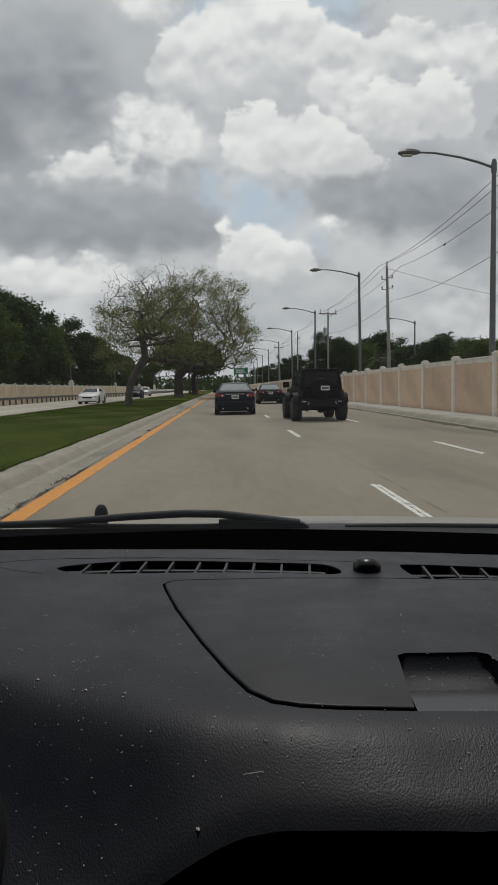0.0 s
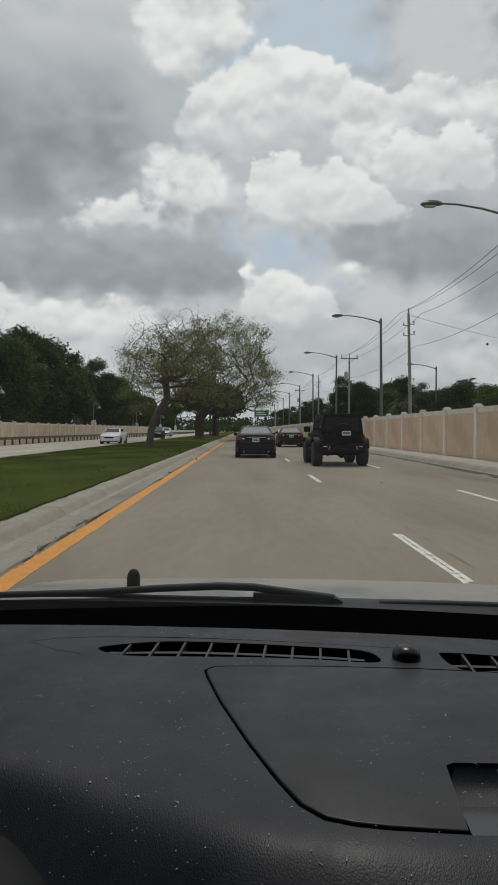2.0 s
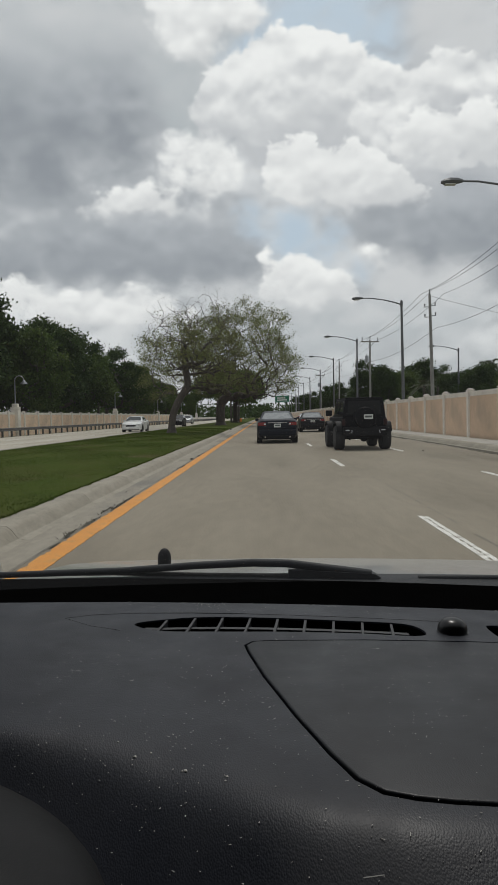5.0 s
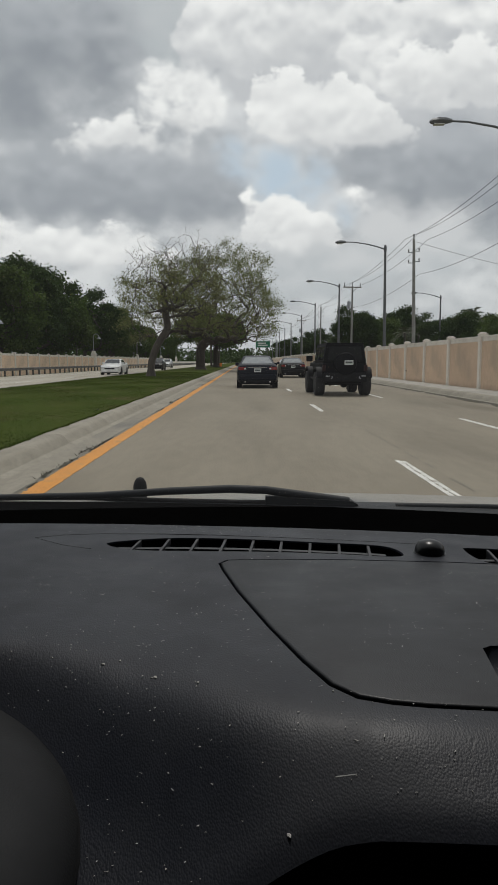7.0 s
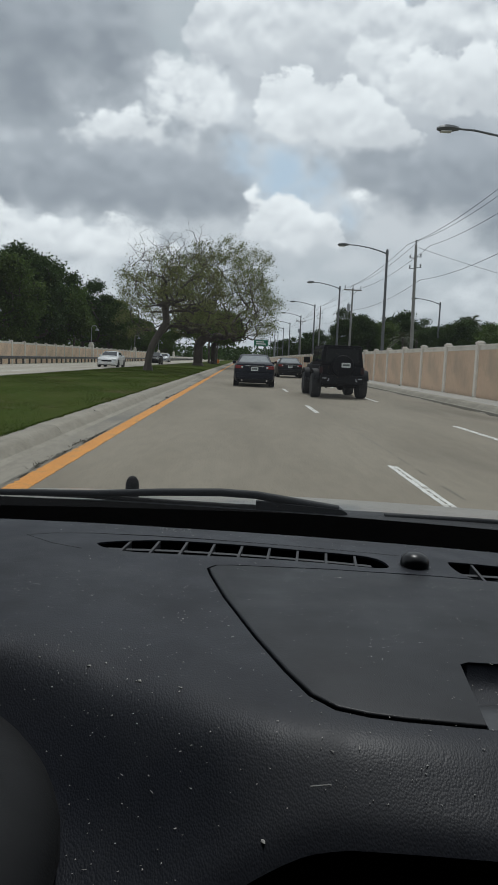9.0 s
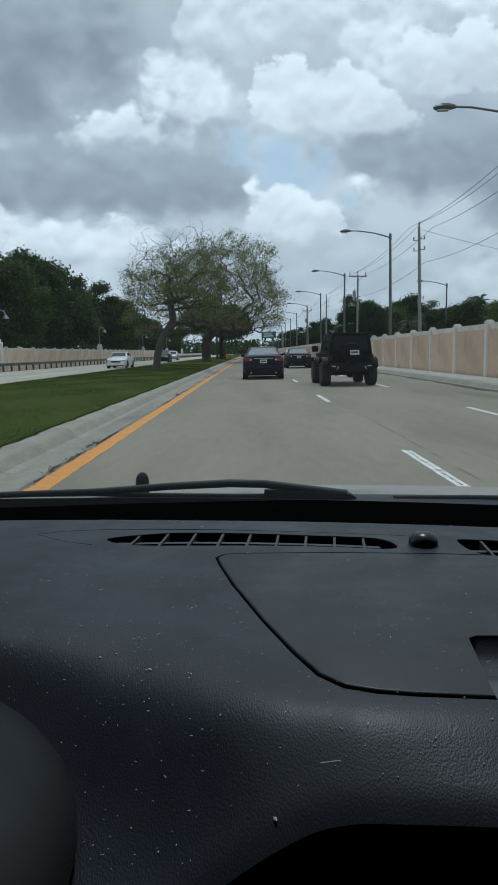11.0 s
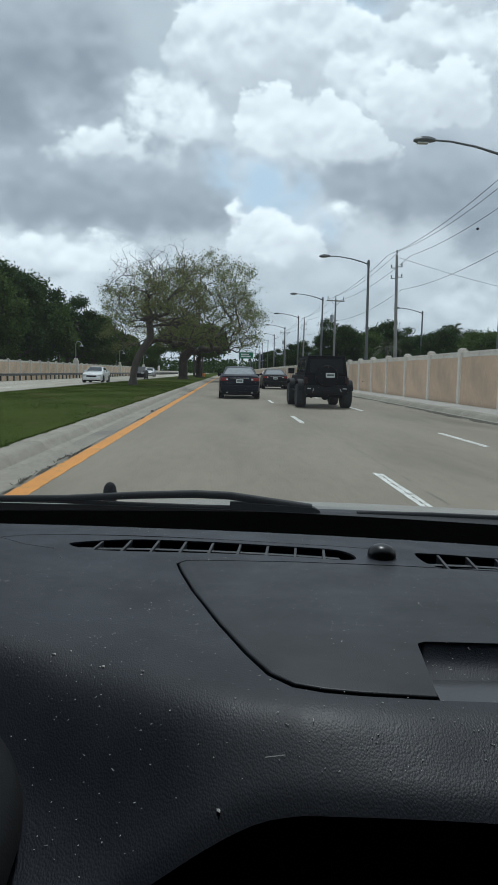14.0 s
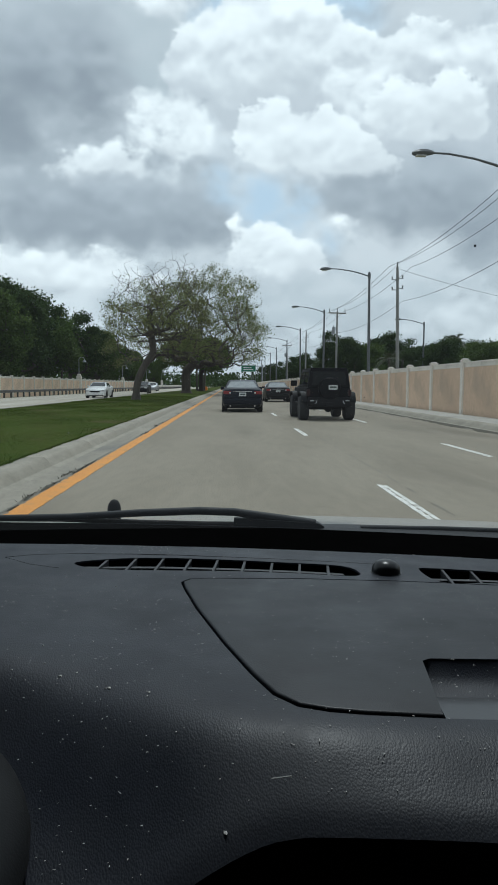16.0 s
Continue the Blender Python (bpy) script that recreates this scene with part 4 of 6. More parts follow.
def utility_pole(at, height, kind, material, label, group="utility poles"):
    """kind "tee": one crossarm with three tall insulators; kind "line": three brackets one above the other."""
    ob = empty("utility_pole", label, "utility pole", group, at=at)
    part("pole", mesh_of(tube([(0, 0, -0.4), (0, 0, height * 0.5), (0, 0, height)], [0.155, 0.13, 0.10], 10), "pole", material, 60), material, ob)

    def insulator(x, z, tall):
        prof = [(0.025, 0.0), (0.03, 0.04)] + [((0.075 if k % 2 else 0.04), 0.06 + (tall - 0.1) * k / 7) for k in range(8)] + [(0.02, tall)]
        part("insulator", mesh_of(lathe([(r, z + h) for r, h in prof], 8), "insulator", M_STEEL, 40), M_STEEL, ob).location = (x, 0, 0)
    if kind == "tee":
        z = height - 0.2
        part("crossarm", box(-1.15, 1.15, -0.07, 0.07, z - 0.07, z + 0.07, 0.012), M_POLE, ob)
        for x in (-1.02, 0.0, 1.02):
            insulator(x, z + (0.07 if x else 0.2), 0.50)
        for s in (-1, 1):
            part("brace", mesh_of(tube([(0, -0.12, z - 0.65), (s * 0.6, -0.08, z - 0.05)], 0.025, 5), "brace", M_STEEL), M_STEEL, ob)
        part("cable_bracket", box(-0.05, 0.42, -0.04, 0.04, z - 2.5, z - 2.44, 0.006), M_STEEL, ob)
    else:
        insulator(0.0, height, 0.42)
        for z, s in ((height - 0.9, 1), (height - 1.0, -1), (height - 1.7, 1), (height - 1.8, -1)):
            part("bracket", box(min(0, s * 0.48), max(0, s * 0.48), -0.03, 0.03, z - 0.03, z + 0.03, 0.006), M_STEEL, ob)
            insulator(s * 0.42, z + 0.03, 0.24)
    return ob


def transformer(ob, z):
    """A grey can on a bracket at the pole's side."""
    can = part("transformer", mesh_of(lathe([(0.05, z - 0.45), (0.22, z - 0.43), (0.235, z + 0.36), (0.20, z + 0.43), (0.04, z + 0.46)], 18), "transformer", M_STEEL, 40), M_STEEL, ob, "grey transformer can")
    can.location = (-0.42, 0, 0)
    part("bushing", mesh_of(lathe([(0.03, z + 0.44), (0.05, z + 0.5), (0.03, z + 0.56), (0.045, z + 0.62), (0.02, z + 0.68)], 8), "bushing", M_STEEL, 40), M_STEEL, can)


poles = [(13.5, 30.0), (13.5, 55.0), (13.6, 88.0), (13.4, 122.0), (13.5, 160.0), (13.5, 200.0)]
for i, (x, y) in enumerate(poles):
    tee = i % 2 == 0 and i > 0
    ob = utility_pole(pose(x, y, 0, 0, (0.6, -1.2, 0.4)[i % 3], 4 * i), 10.6, "tee" if tee else "line", M_CONC_POLE,
                      "grey concrete utility pole with one crossarm behind the wall" if tee else "grey concrete utility pole with stacked brackets behind the wall")
    if i in (2, 4):
        transformer(ob, 8.2)
utility_pole(pose(-24.5, 154, 0), 11.0, "tee", M_CONC_POLE, "grey utility pole behind the far wall")
utility_pole(pose(30.0, 60, 0), 8.5, "tee", M_POLE, "distant wooden pole with one crossarm")


def wire(a, b, sag, r=0.014):
    pts = []
    for k in range(13):
        s = k / 12
        p = Vector(a).lerp(Vector(b), s)
        p.z -= sag * 4 * s * (1 - s)
        pts.append(p)
    tagged(part("cable", mesh_of(tube(pts, r, 4), "cable", M_WIRE), M_WIRE), "thin black overhead cable between poles", "cable", "overhead cables")


ends = [(13.5, -6.0), *poles]
for (xa, ya), (xb, yb) in zip(ends, ends[1:]):
    for dx, z in ((-0.9, 10.6), (0.0, 10.95), (0.9, 10.6), (0.3, 7.95)):
        wire((xa + dx, ya, z), (xb + dx, yb, z), 0.5, 0.014 if ya < 90 else 0.022)
wire((13.5, 55, 10.4), (30.0, 60, 7.9), 0.3)

# three cables cross the road behind
utility_pole(pose(-24.0, -50, 0), 11.5, "tee", M_CONC_POLE, "tall grey pole carrying cables over the road")
utility_pole(pose(14.5, -44, 0), 11.5, "tee", M_CONC_POLE, "tall grey pole carrying cables over the road")
for dx in (-1.0, 0.0, 1.0):
    wire((-24.0 + dx, -50, 11.1), (14.5 + dx, -44, 11.1), 0.6)
back = empty("road_sign", "grey back of a large sign on two steel posts", "road sign", at=pose(-8.6, -22, 0.1))
part("panel", box(-1.1, 1.1, -0.03, 0.03, 2.4, 3.6, 0.01), M_STEEL, back, "bare grey sign back")
for x in (-0.75, 0.75):
    part("post", mesh_of(tube([(x, 0.08, -0.3), (x, 0.08, 4.0)], 0.06, 8), "post", M_STEEL, 60), M_STEEL, back)
sign = empty("road_sign", "green overhead direction sign on a steel arm", "road sign", at=pose(5.6, 205, 0))
part("panel", box(-2.1, 2.1, -0.05, 0.05, 5.2, 7.2, 0.02), M_SIGN, sign, "green sign panel")
part("border", box(-1.98, 1.98, -0.058, -0.054, 5.3, 5.36), M_SIGNWHITE, sign, "white border line")
part("border", box(-1.98, 1.98, -0.058, -0.054, 7.04, 7.1), M_SIGNWHITE, sign, "white border line")
for z, x0, x1 in ((6.5, -1.5, 0.9), (5.9, -1.5, 1.4)):
    part("text_bar", box(x0, x1, -0.06, -0.054, z - 0.14, z + 0.14), M_SIGNWHITE, sign, "white line of unreadable lettering")
part("post", mesh_of(tube([(4.2, 0.2, -0.3), (4.2, 0.2, 7.4)], [0.2, 0.16], 10), "post", M_STEEL, 60), M_STEEL, sign)
part("arm", mesh_of(tube([(4.2, 0.2, 6.9), (-2.0, 0.2, 6.6)], 0.1, 8), "arm", M_STEEL, 60), M_STEEL, sign)

# ---- vehicles ----
def wheel(name, at, r, w, rim_m, parent):
    tyre = part(name, mesh_of(lathe([(r * 0.62, -w / 2), (r * 0.93, -w / 2), (r, -w * 0.36), (r, w * 0.36), (r * 0.93, w / 2), (r * 0.62, w / 2)], 28, "x"), "tyre", M_TYRE, 40), M_TYRE, parent)
    tyre.location = at
    bm = lathe([(r * 0.62, -w * 0.40), (r * 0.55, -w * 0.34), (r * 0.16, -w * 0.30), (r * 0.12, -w * 0.44), (0.01, -w * 0.44)], 20, "x")
    for k in range(5):
        a = 6.283 * k / 5
        own = bmesh.new()
        tube([(-w * 0.40, 0.12 * r * math.cos(a), 0.12 * r * math.sin(a)), (-w * 0.38, 0.6 * r * math.cos(a), 0.6 * r * math.sin(a))], [r * 0.08, r * 0.06], 6, own)
        join(bm, own)
    for s in (1, -1):
        rim = part("rim", mesh_of(bm.copy(), "rim", rim_m, 40), rim_m, tyre)
        rim.scale = (s, 1, 1)
    bm.free()
    return tyre


def section(y, w, zb, zt, crown=0.03, tuck=0.9):
    zm = zb + (zt - zb) * 0.62
    half = [(w * tuck, zb), (w * 0.985, zb + 0.10), (w, zm), (w * 0.97, zt - 0.06), (w * 0.88, zt), (w * 0.45, zt + crown)]
    return [(x, y, z) for x, z in half] + [(-x, y, z) for x, z in half[::-1]]


def quad_pane(corners, depth, n=(0, 0, 0)):
    """A thin pane over four corners, lifted along n."""
    bm = bmesh.new()
    c = [Vector(p) + Vector(n) * depth for p in corners]
    d = [Vector(p) - Vector(n) * 0.01 for p in corners]
    a, b = [bm.verts.new(p) for p in c], [bm.verts.new(p) for p in d]
    bm.faces.new(a)
    bm.faces.new(b[::-1])
    for k in range(4):
        bm.faces.new((a[k], a[(k + 1) % 4], b[(k + 1) % 4], b[k]))
    bmesh.ops.recalc_face_normals(bm, faces=bm.faces[:])
    return bm


def plate(parent, y, z, x=0.0, back=-1):
    p = part("number_plate", box(x - 0.155, x + 0.155, y - 0.012, y + 0.012, z - 0.08, z + 0.08, 0.004), M_PLATE, parent, "white number plate")
    part("plate_bar", box(x - 0.12, x + 0.12, y + back * 0.012 - 0.004, y + back * 0.012 + 0.004, z - 0.03, z + 0.035), M_PLATEBAR, p)


def saloon(name, label, at, paint, tall=1.0, hatch=False, group="", wide=1.0):
    """A four-door car: its tail at y = 0, its nose at y = 4.7."""
    ob = empty(name, label, "car", group, at=at)
    H, W = tall, wide
    st = [(0.0, 0.80, 0.42, 0.90), (0.06, 0.87, 0.34, 1.00), (0.25, 0.905, 0.26, 1.07), (0.9, 0.92, 0.20, 1.07), (1.7, 0.925, 0.18, 1.0), (3.1, 0.925, 0.18, 0.97), (3.9, 0.915, 0.18, 0.92), (4.4, 0.87, 0.22, 0.82), (4.66, 0.76, 0.30, 0.70), (4.72, 0.62, 0.38, 0.60)]
    part("body", mesh_of(loft([section(y, w * W, zb, zt * (1 + (H - 1) * 0.6)) for y, w, zb, zt in st]), "body", paint, 35), paint, ob)
    belt = 1.03 * (1 + (H - 1) * 0.6)
    roof = 1.45 * H
    back0, back1 = (0.12, 0.55) if hatch else (0.62, 1.42)
    rows = [(back0, 0.80, belt - 0.02, belt + 0.02), (back1, 0.62, belt - 0.1, roof - 0.05), (back1 + 0.55, 0.63, belt - 0.1, roof), (2.55, 0.62, belt - 0.1, roof - 0.02), (3.45, 0.76, belt - 0.08, belt - 0.02)]
    secs = []
    for y, wt_, zb, zt in rows:
        wb = 0.84
        secs.append([(x * W, y, z) for x, z in ((wb, zb), (wt_ + 0.03, zt - 0.05), (wt_ - 0.06, zt), (0.3, zt + 0.015), (-0.3, zt + 0.015), (-wt_ + 0.06, zt), (-wt_ - 0.03, zt - 0.05), (-wb, zb))])
    part("cabin", mesh_of(loft(secs), "cabin", paint, 30), paint, ob)
    a, b = rows[0], rows[1]
    nb = Vector((0, -(b[3] - a[3]), (b[0] - a[0]))).normalized()

    def on_back(x, s):
        return ((x * ((1 - s) * 0.82 + s * 0.60)) * W, a[0] + (b[0] - a[0]) * s, (a[3] + 0.012) * (1 - s) + (b[3] + 0.012) * s)
    part("rear_window", quad_pane([on_back(-0.88, 0.10), on_back(0.88, 0.10), on_back(0.86, 0.90), on_back(-0.86, 0.90)], 0.006, nb), M_REARGLASS, ob, "rear window with reflected sky put into its pale colour")
    c, d = rows[3], rows[4]
    nf = Vector((0, (c[3] - d[3]), (d[0] - c[0]))).normalized()

    def on_front(x, s):
        return (x * ((1 - s) * 0.78 + s * 0.60) * W, d[0] + (c[0] - d[0]) * s, (d[3] + 0.012) * (1 - s) + (c[3] + 0.012) * s)
    part("windscreen", quad_pane([on_front(-0.9, 0.08), on_front(0.9, 0.08), on_front(0.88, 0.92), on_front(-0.88, 0.92)], 0.006, nf), M_CARGLASS, ob, "dark windscreen")
    for s in (-1, 1):
        for y0, y1, t0, t1 in ((back1 + 0.05, 1.98, back1 + 0.1, 1.96), (2.03, 3.05, 2.03, 2.56)):
            xb, xt = s * 0.835 * W, s * 0.672 * W
            part("side_window", quad_pane([(xb, y0, belt - 0.02), (xb, y1, belt - 0.02), (xt, t1, roof - 0.10), (xt, t0, roof - 0.10)], 0.012, (s * 0.9, 0, 0.35)), M_CARGLASS, ob, "dark side window")
        m = part("door_mirror", box(s * 0.93 * W - 0.09, s * 0.93 * W + 0.09, 2.95, 3.08, belt - 0.05, belt + 0.10, 0.03), paint, ob)
        t = part("tail_light", box(min(s * 0.86, s * 0.52) * W, max(s * 0.86, s * 0.52) * W, -0.012, 0.3, 0.80 * H, 0.95 * H, 0.03), M_TAIL, ob, "red tail light")
        part("reversing_lens", box(min(s * 0.52, s * 0.60) * W, max(s * 0.52, s * 0.60) * W, -0.018, 0.1, 0.84 * H, 0.90 * H, 0.008), M_LAMP, t, "clear lens")
        part("headlight", box(min(s * 0.80, s * 0.46) * W, max(s * 0.80, s * 0.46) * W, 4.3, 4.70, 0.62 * H, 0.76 * H, 0.03), M_LAMP, ob, "clear headlight")
        part("bumper_reflector", box(min(s * 0.80, s * 0.62), max(s * 0.80, s * 0.62), -0.02, 0.05, 0.44, 0.48, 0.006), M_TAIL, ob)
        for y in (0.95, 3.75):
            wheel("wheel", (s * 0.80 * W, y, 0.33), 0.33, 0.22, M_RIM, ob)
            arch = part("wheel_arch", mesh_of(lathe([(0.40, -0.02), (0.36, -0.02), (0.36, 0.02), (0.40, 0.02)], 28, "x"), "wheel_arch", M_TRIM, 40), M_TRIM, ob)
            arch.location = (s * 0.905 * W, y, 0.34)
    part("rear_bumper", box(-0.84 * W, 0.84 * W, -0.06, 0.30, 0.34, 0.62, 0.07), paint, ob)
    part("bumper_valance", box(-0.66, 0.66, -0.045, 0.2, 0.24, 0.36, 0.03), M_TRIM, ob)
    part("front_bumper", box(-0.80 * W, 0.80 * W, 4.45, 4.78, 0.26, 0.52, 0.07), paint, ob)
    part("grille", box(-0.45, 0.45, 4.66, 4.735, 0.52, 0.66, 0.02), M_TRIM, ob, "black grille")
    part("trunk_strip", box(-0.42, 0.42, -0.03, 0.05, 0.915 * H, 0.945 * H, 0.006), M_CHROME, ob, "chrome boot strip")
    for s in (-1, 1):
        part("exhaust", mesh_of(lathe([(0.035, -0.06), (0.035, 0.2)], 12, "y"), "exhaust", M_CHROME, 40), M_CHROME, ob).location = (s * 0.55, 0, 0.29)
    plate(ob, -0.035, 0.80 * H if not hatch else 0.72)
    part("underbody", box(-0.72, 0.72, 0.2, 4.5, 0.17, 0.4), M_TRIM, ob)
    return ob


def off_roader(at):
    """A tall boxy four-by-four: its tail at y = 0, wide tyres, upright hard top."""
    ob = empty("off_road_car", "matt black boxy off-road car with oversized tyres", "car", "cars ahead on the road", at=at)
    m = M_MATTBLACK

    def slab(y0, y1, w0, w1, z0, z1, bev, name, mm, label=""):
        bm = box(-1, 1, y0, y1, z0, z1)
        for v in bm.verts:
            v.co.x *= w1 if v.co.z > (z0 + z1) / 2 else w0
        bmesh.ops.bevel(bm, geom=bm.edges[:], offset=bev, segments=3, affect="EDGES", profile=0.5)
        return part(name, mesh_of(bm, name, mm, 40), mm, ob, label)
    slab(0.18, 3.95, 0.78, 0.78, 0.66, 1.18, 0.05, "tub", m)
    slab(0.16, 2.62, 0.765, 0.665, 1.16, 1.83, 0.05, "hard_top", m)
    part("roof", box(-0.66, 0.66, 0.14, 2.66, 1.815, 1.865, 0.02), m, ob)
    slab(2.55, 3.98, 0.70, 0.62, 1.14, 1.26, 0.05, "bonnet", m)
    slab(3.94, 4.08, 0.62, 0.58, 0.72, 1.22, 0.03, "grille", M_TRIM)
    part("rear_window", quad_pane([(-0.60, 0.168, 1.26), (0.60, 0.168, 1.26), (0.565, 0.168, 1.74), (-0.565, 0.168, 1.74)], 0.012, (0, -1, 0)), M_PRIVACY, ob, "black rear window")
    part("windscreen", quad_pane([(-0.66, 2.64, 1.27), (0.66, 2.64, 1.27), (0.6, 2.60, 1.76), (-0.6, 2.60, 1.76)], 0.025, (0, 1, 0)), M_CARGLASS, ob)
    for s in (-1, 1):
        for y0, y1 in ((0.30, 1.10), (1.22, 1.88), (1.98, 2.50)):
            part("side_window", quad_pane([(s * 0.752, y0, 1.28), (s * 0.752, y1, 1.28), (s * 0.690, y1, 1.73), (s * 0.690, y0, 1.73)], 0.012, (s, 0, 0.13)), M_CARGLASS, ob)
        part("tail_light", box(min(s * 0.80, s * 0.68), max(s * 0.80, s * 0.68), 0.12, 0.22, 0.88, 1.10, 0.015), M_TAIL_DARK, ob, "dark red tail light")
        for y, nm in ((0.78, "rear_flare"), (3.32, "front_flare")):
            bm = bmesh.new()
            pts = [(0, y - 0.60, 0.72), (0, y - 0.46, 0.98), (0, y - 0.22, 1.04), (0, y + 0.22, 1.04), (0, y + 0.46, 0.98), (0, y + 0.60, 0.72)]
            loft([[(s * 0.74, a, b), (s * 0.98, a, b - 0.02), (s * 0.98, a, b - 0.08), (s * 0.74, a, b - 0.06)] for _, a, b in pts], bm)
            part(nm, mesh_of(bm, nm, M_TRIM, 50), M_TRIM, ob)
            wheel("wheel", (s * 0.83, y, 0.43), 0.43, 0.33, M_RIM_BLACK, ob)
        part("door_mirror", box(s * 0.98 - 0.12, s * 0.98 + 0.12, 2.38, 2.50, 1.22, 1.44, 0.03), M_TRIM, ob)
        part("tow_hook", mesh_of(tube([(s * 0.48, 0.05, 0.70), (s * 0.48, -0.05, 0.70), (s * 0.48, -0.07, 0.64), (s * 0.53, -0.05, 0.61)], 0.017, 6), "tow_hook", M_RIM, 50), M_RIM, ob, "pale steel tow hook")
        part("bumper_light", box(min(s * 0.56, s * 0.70), max(s * 0.56, s * 0.70), -0.03, 0.04, 0.695, 0.725, 0.006), M_LAMP, ob, "small clear bumper light")
        part("side_step", box(min(s * 0.78, s * 0.90), max(s * 0.78, s * 0.90), 1.35, 2.75, 0.56, 0.63, 0.02), M_TRIM, ob)
        part("frame_rail", box(min(s * 0.34, s * 0.44), max(s * 0.34, s * 0.44), 0.1, 3.9, 0.54, 0.68), M_TRIM, ob)
        part("shock_absorber", mesh_of(tube([(s * 0.42, 0.85, 0.35), (s * 0.46, 0.6, 0.75)], 0.035, 8), "shock", M_TRIM, 50), M_TRIM, ob)
    part("rear_bumper", box(-0.76, 0.76, -0.02, 0.22, 0.50, 0.82, 0.04), M_TRIM, ob)
    part("axle", mesh_of(tube([(-0.75, 0.78, 0.42), (0.75, 0.78, 0.42)], 0.05, 10), "axle", M_TRIM, 50), M_TRIM, ob)
    part("differential", mesh_of(lathe([(0.02, 0.62), (0.12, 0.66), (0.15, 0.78), (0.10, 0.92)], 14, "y"), "differential", M_TRIM, 50), M_TRIM, ob).location = (0.08, 0, 0.42)
    part("tow_bar", box(-0.16, 0.16, -0.05, 0.2, 0.52, 0.64, 0.02), M_TRIM, ob)
    part("fuel_tank", box(-0.62, 0.62, 0.25, 0.70, 0.44, 0.68, 0.05), M_TRIM, ob)
    sp = part("spare_wheel", mesh_of(lathe([(0.25, -0.17), (0.36, -0.17), (0.395, -0.12), (0.395, 0.08), (0.36, 0.12), (0.1, 0.12)], 28, "y"), "spare_wheel", M_MATTBLACK, 40), M_MATTBLACK, ob, "black spare tyre on the tailgate")
    sp.location = (0.0, 0.12, 1.14)
    part("spare_cover", mesh_of(lathe([(0.01, -0.185), (0.30, -0.18), (0.34, -0.16)], 28, "y"), "spare_cover", M_MATTBLACK, 40), M_MATTBLACK, sp)
    plate(ob, -0.085, 1.18, 0.10)
    return ob


off_roader(pose(3.45, 23.5, 0, 0, 0, 1.5) @ Matrix.Scale(0.97, 4))
saloon("saloon_car", "dark blue four-door saloon driving in the same lane", pose(0.60, 30.7, 0), M_NAVY, group="cars ahead on the road")
saloon("saloon_car", "black four-door saloon further ahead beside the off-road car", pose(3.55, 50.0, 0), M_BLACKPAINT, group="cars ahead on the road")
saloon("small_car", "red hatchback far ahead on the road", pose(5.7, 92.0, 0), M_REDPAINT, 1.03, True, "cars ahead on the road")
saloon("saloon_car", "white saloon coming the other way", pose(-12.0, 66.5, 0, 0, 0, 180), M_WHITEPAINT, group="oncoming cars")
saloon("sport_utility_car", "dark sport utility car coming the other way", pose(-12.3, 101.0, 0, 0, 0, 180), M_BLACKPAINT, 1.16, True, "oncoming cars", 1.03)
saloon("sport_utility_car", "silver sport utility car coming the other way", pose(-15.2, 140.0, 0, 0, 0, 180), M_SILVER, 1.14, True, "oncoming cars", 1.03)

# ---- trees of the middle strip ----
MS = "trees of the middle strip"
tree("shade_tree", "leaning half-bare tree with knotty limbs on the grass", (-6.2, 46.0, 0.15), 12, 11000, 0.055, 0.26, M_LEAF_OLIVE, M_BARK_GREY, MS, bare=0.2, bare_above=6.6,
     fork=3.2, crown=(1.9, 0, 6.1), radii=(3.5, 3.2, 3.3), n=900, lean=(0.36, 0.05), shell=0.12, wiggle=0.045, thick=0.0068, low=-0.6, bend=-0.35, curl=0.03)
tree("shade_tree", "broad round tree with thin olive foliage on the grass", (-5.4, 86.0, 0.15), 8, 62000, 0.075, 0.42, M_LEAF_THIN, M_BARK, MS, even=4.0,
     fork=2.4, crown=(0.9, 0, 7.6), radii=(9.8, 9.4, 7.4), n=1500, shell=0.42, wiggle=0.04, thick=0.0125, low=-0.5, curl=0.2)
tree("shade_tree", "dense green tree behind the olive tree", (-5.0, 122.0, 0.15), 21, 26000, 0.15, 0.50, M_LEAF_MID, M_BARK, MS,
     fork=3.0, crown=(1.0, 0, 5.6), radii=(4.6, 4.4, 3.6), n=160, shell=0.25, thick=0.03)

tree("shade_tree", "spreading green oak with long low limbs on the grass", (-7.4, 116.0, 0.15), 44, 34000, 0.14, 0.45, M_LEAF_MID, M_BARK, MS,
     fork=3.4, crown=(1.0, 0, 5.8), radii=(5.4, 5.0, 3.8), n=260, shell=0.3, thick=0.026, low=-0.4)
for x, y, h, s in ((-6.2, 132.0, 8.6, 11), (-5.2, 134.0, 8.0, 12), (-4.8, 131.0, 7.6, 13)):
    palm("palm_tree", "slim palm on the grass strip", (x, y, 0.15), 100 + s, h, 26, 1.9, "palms of the middle strip")
part("barrier_box", box(-5.4, -4.4, 138, 138.5, 0.1, 0.9, 0.04), M_ORANGE)
tagged(scene.objects["barrier_box"], "orange plastic crash barrier box on the grass", "barrier")
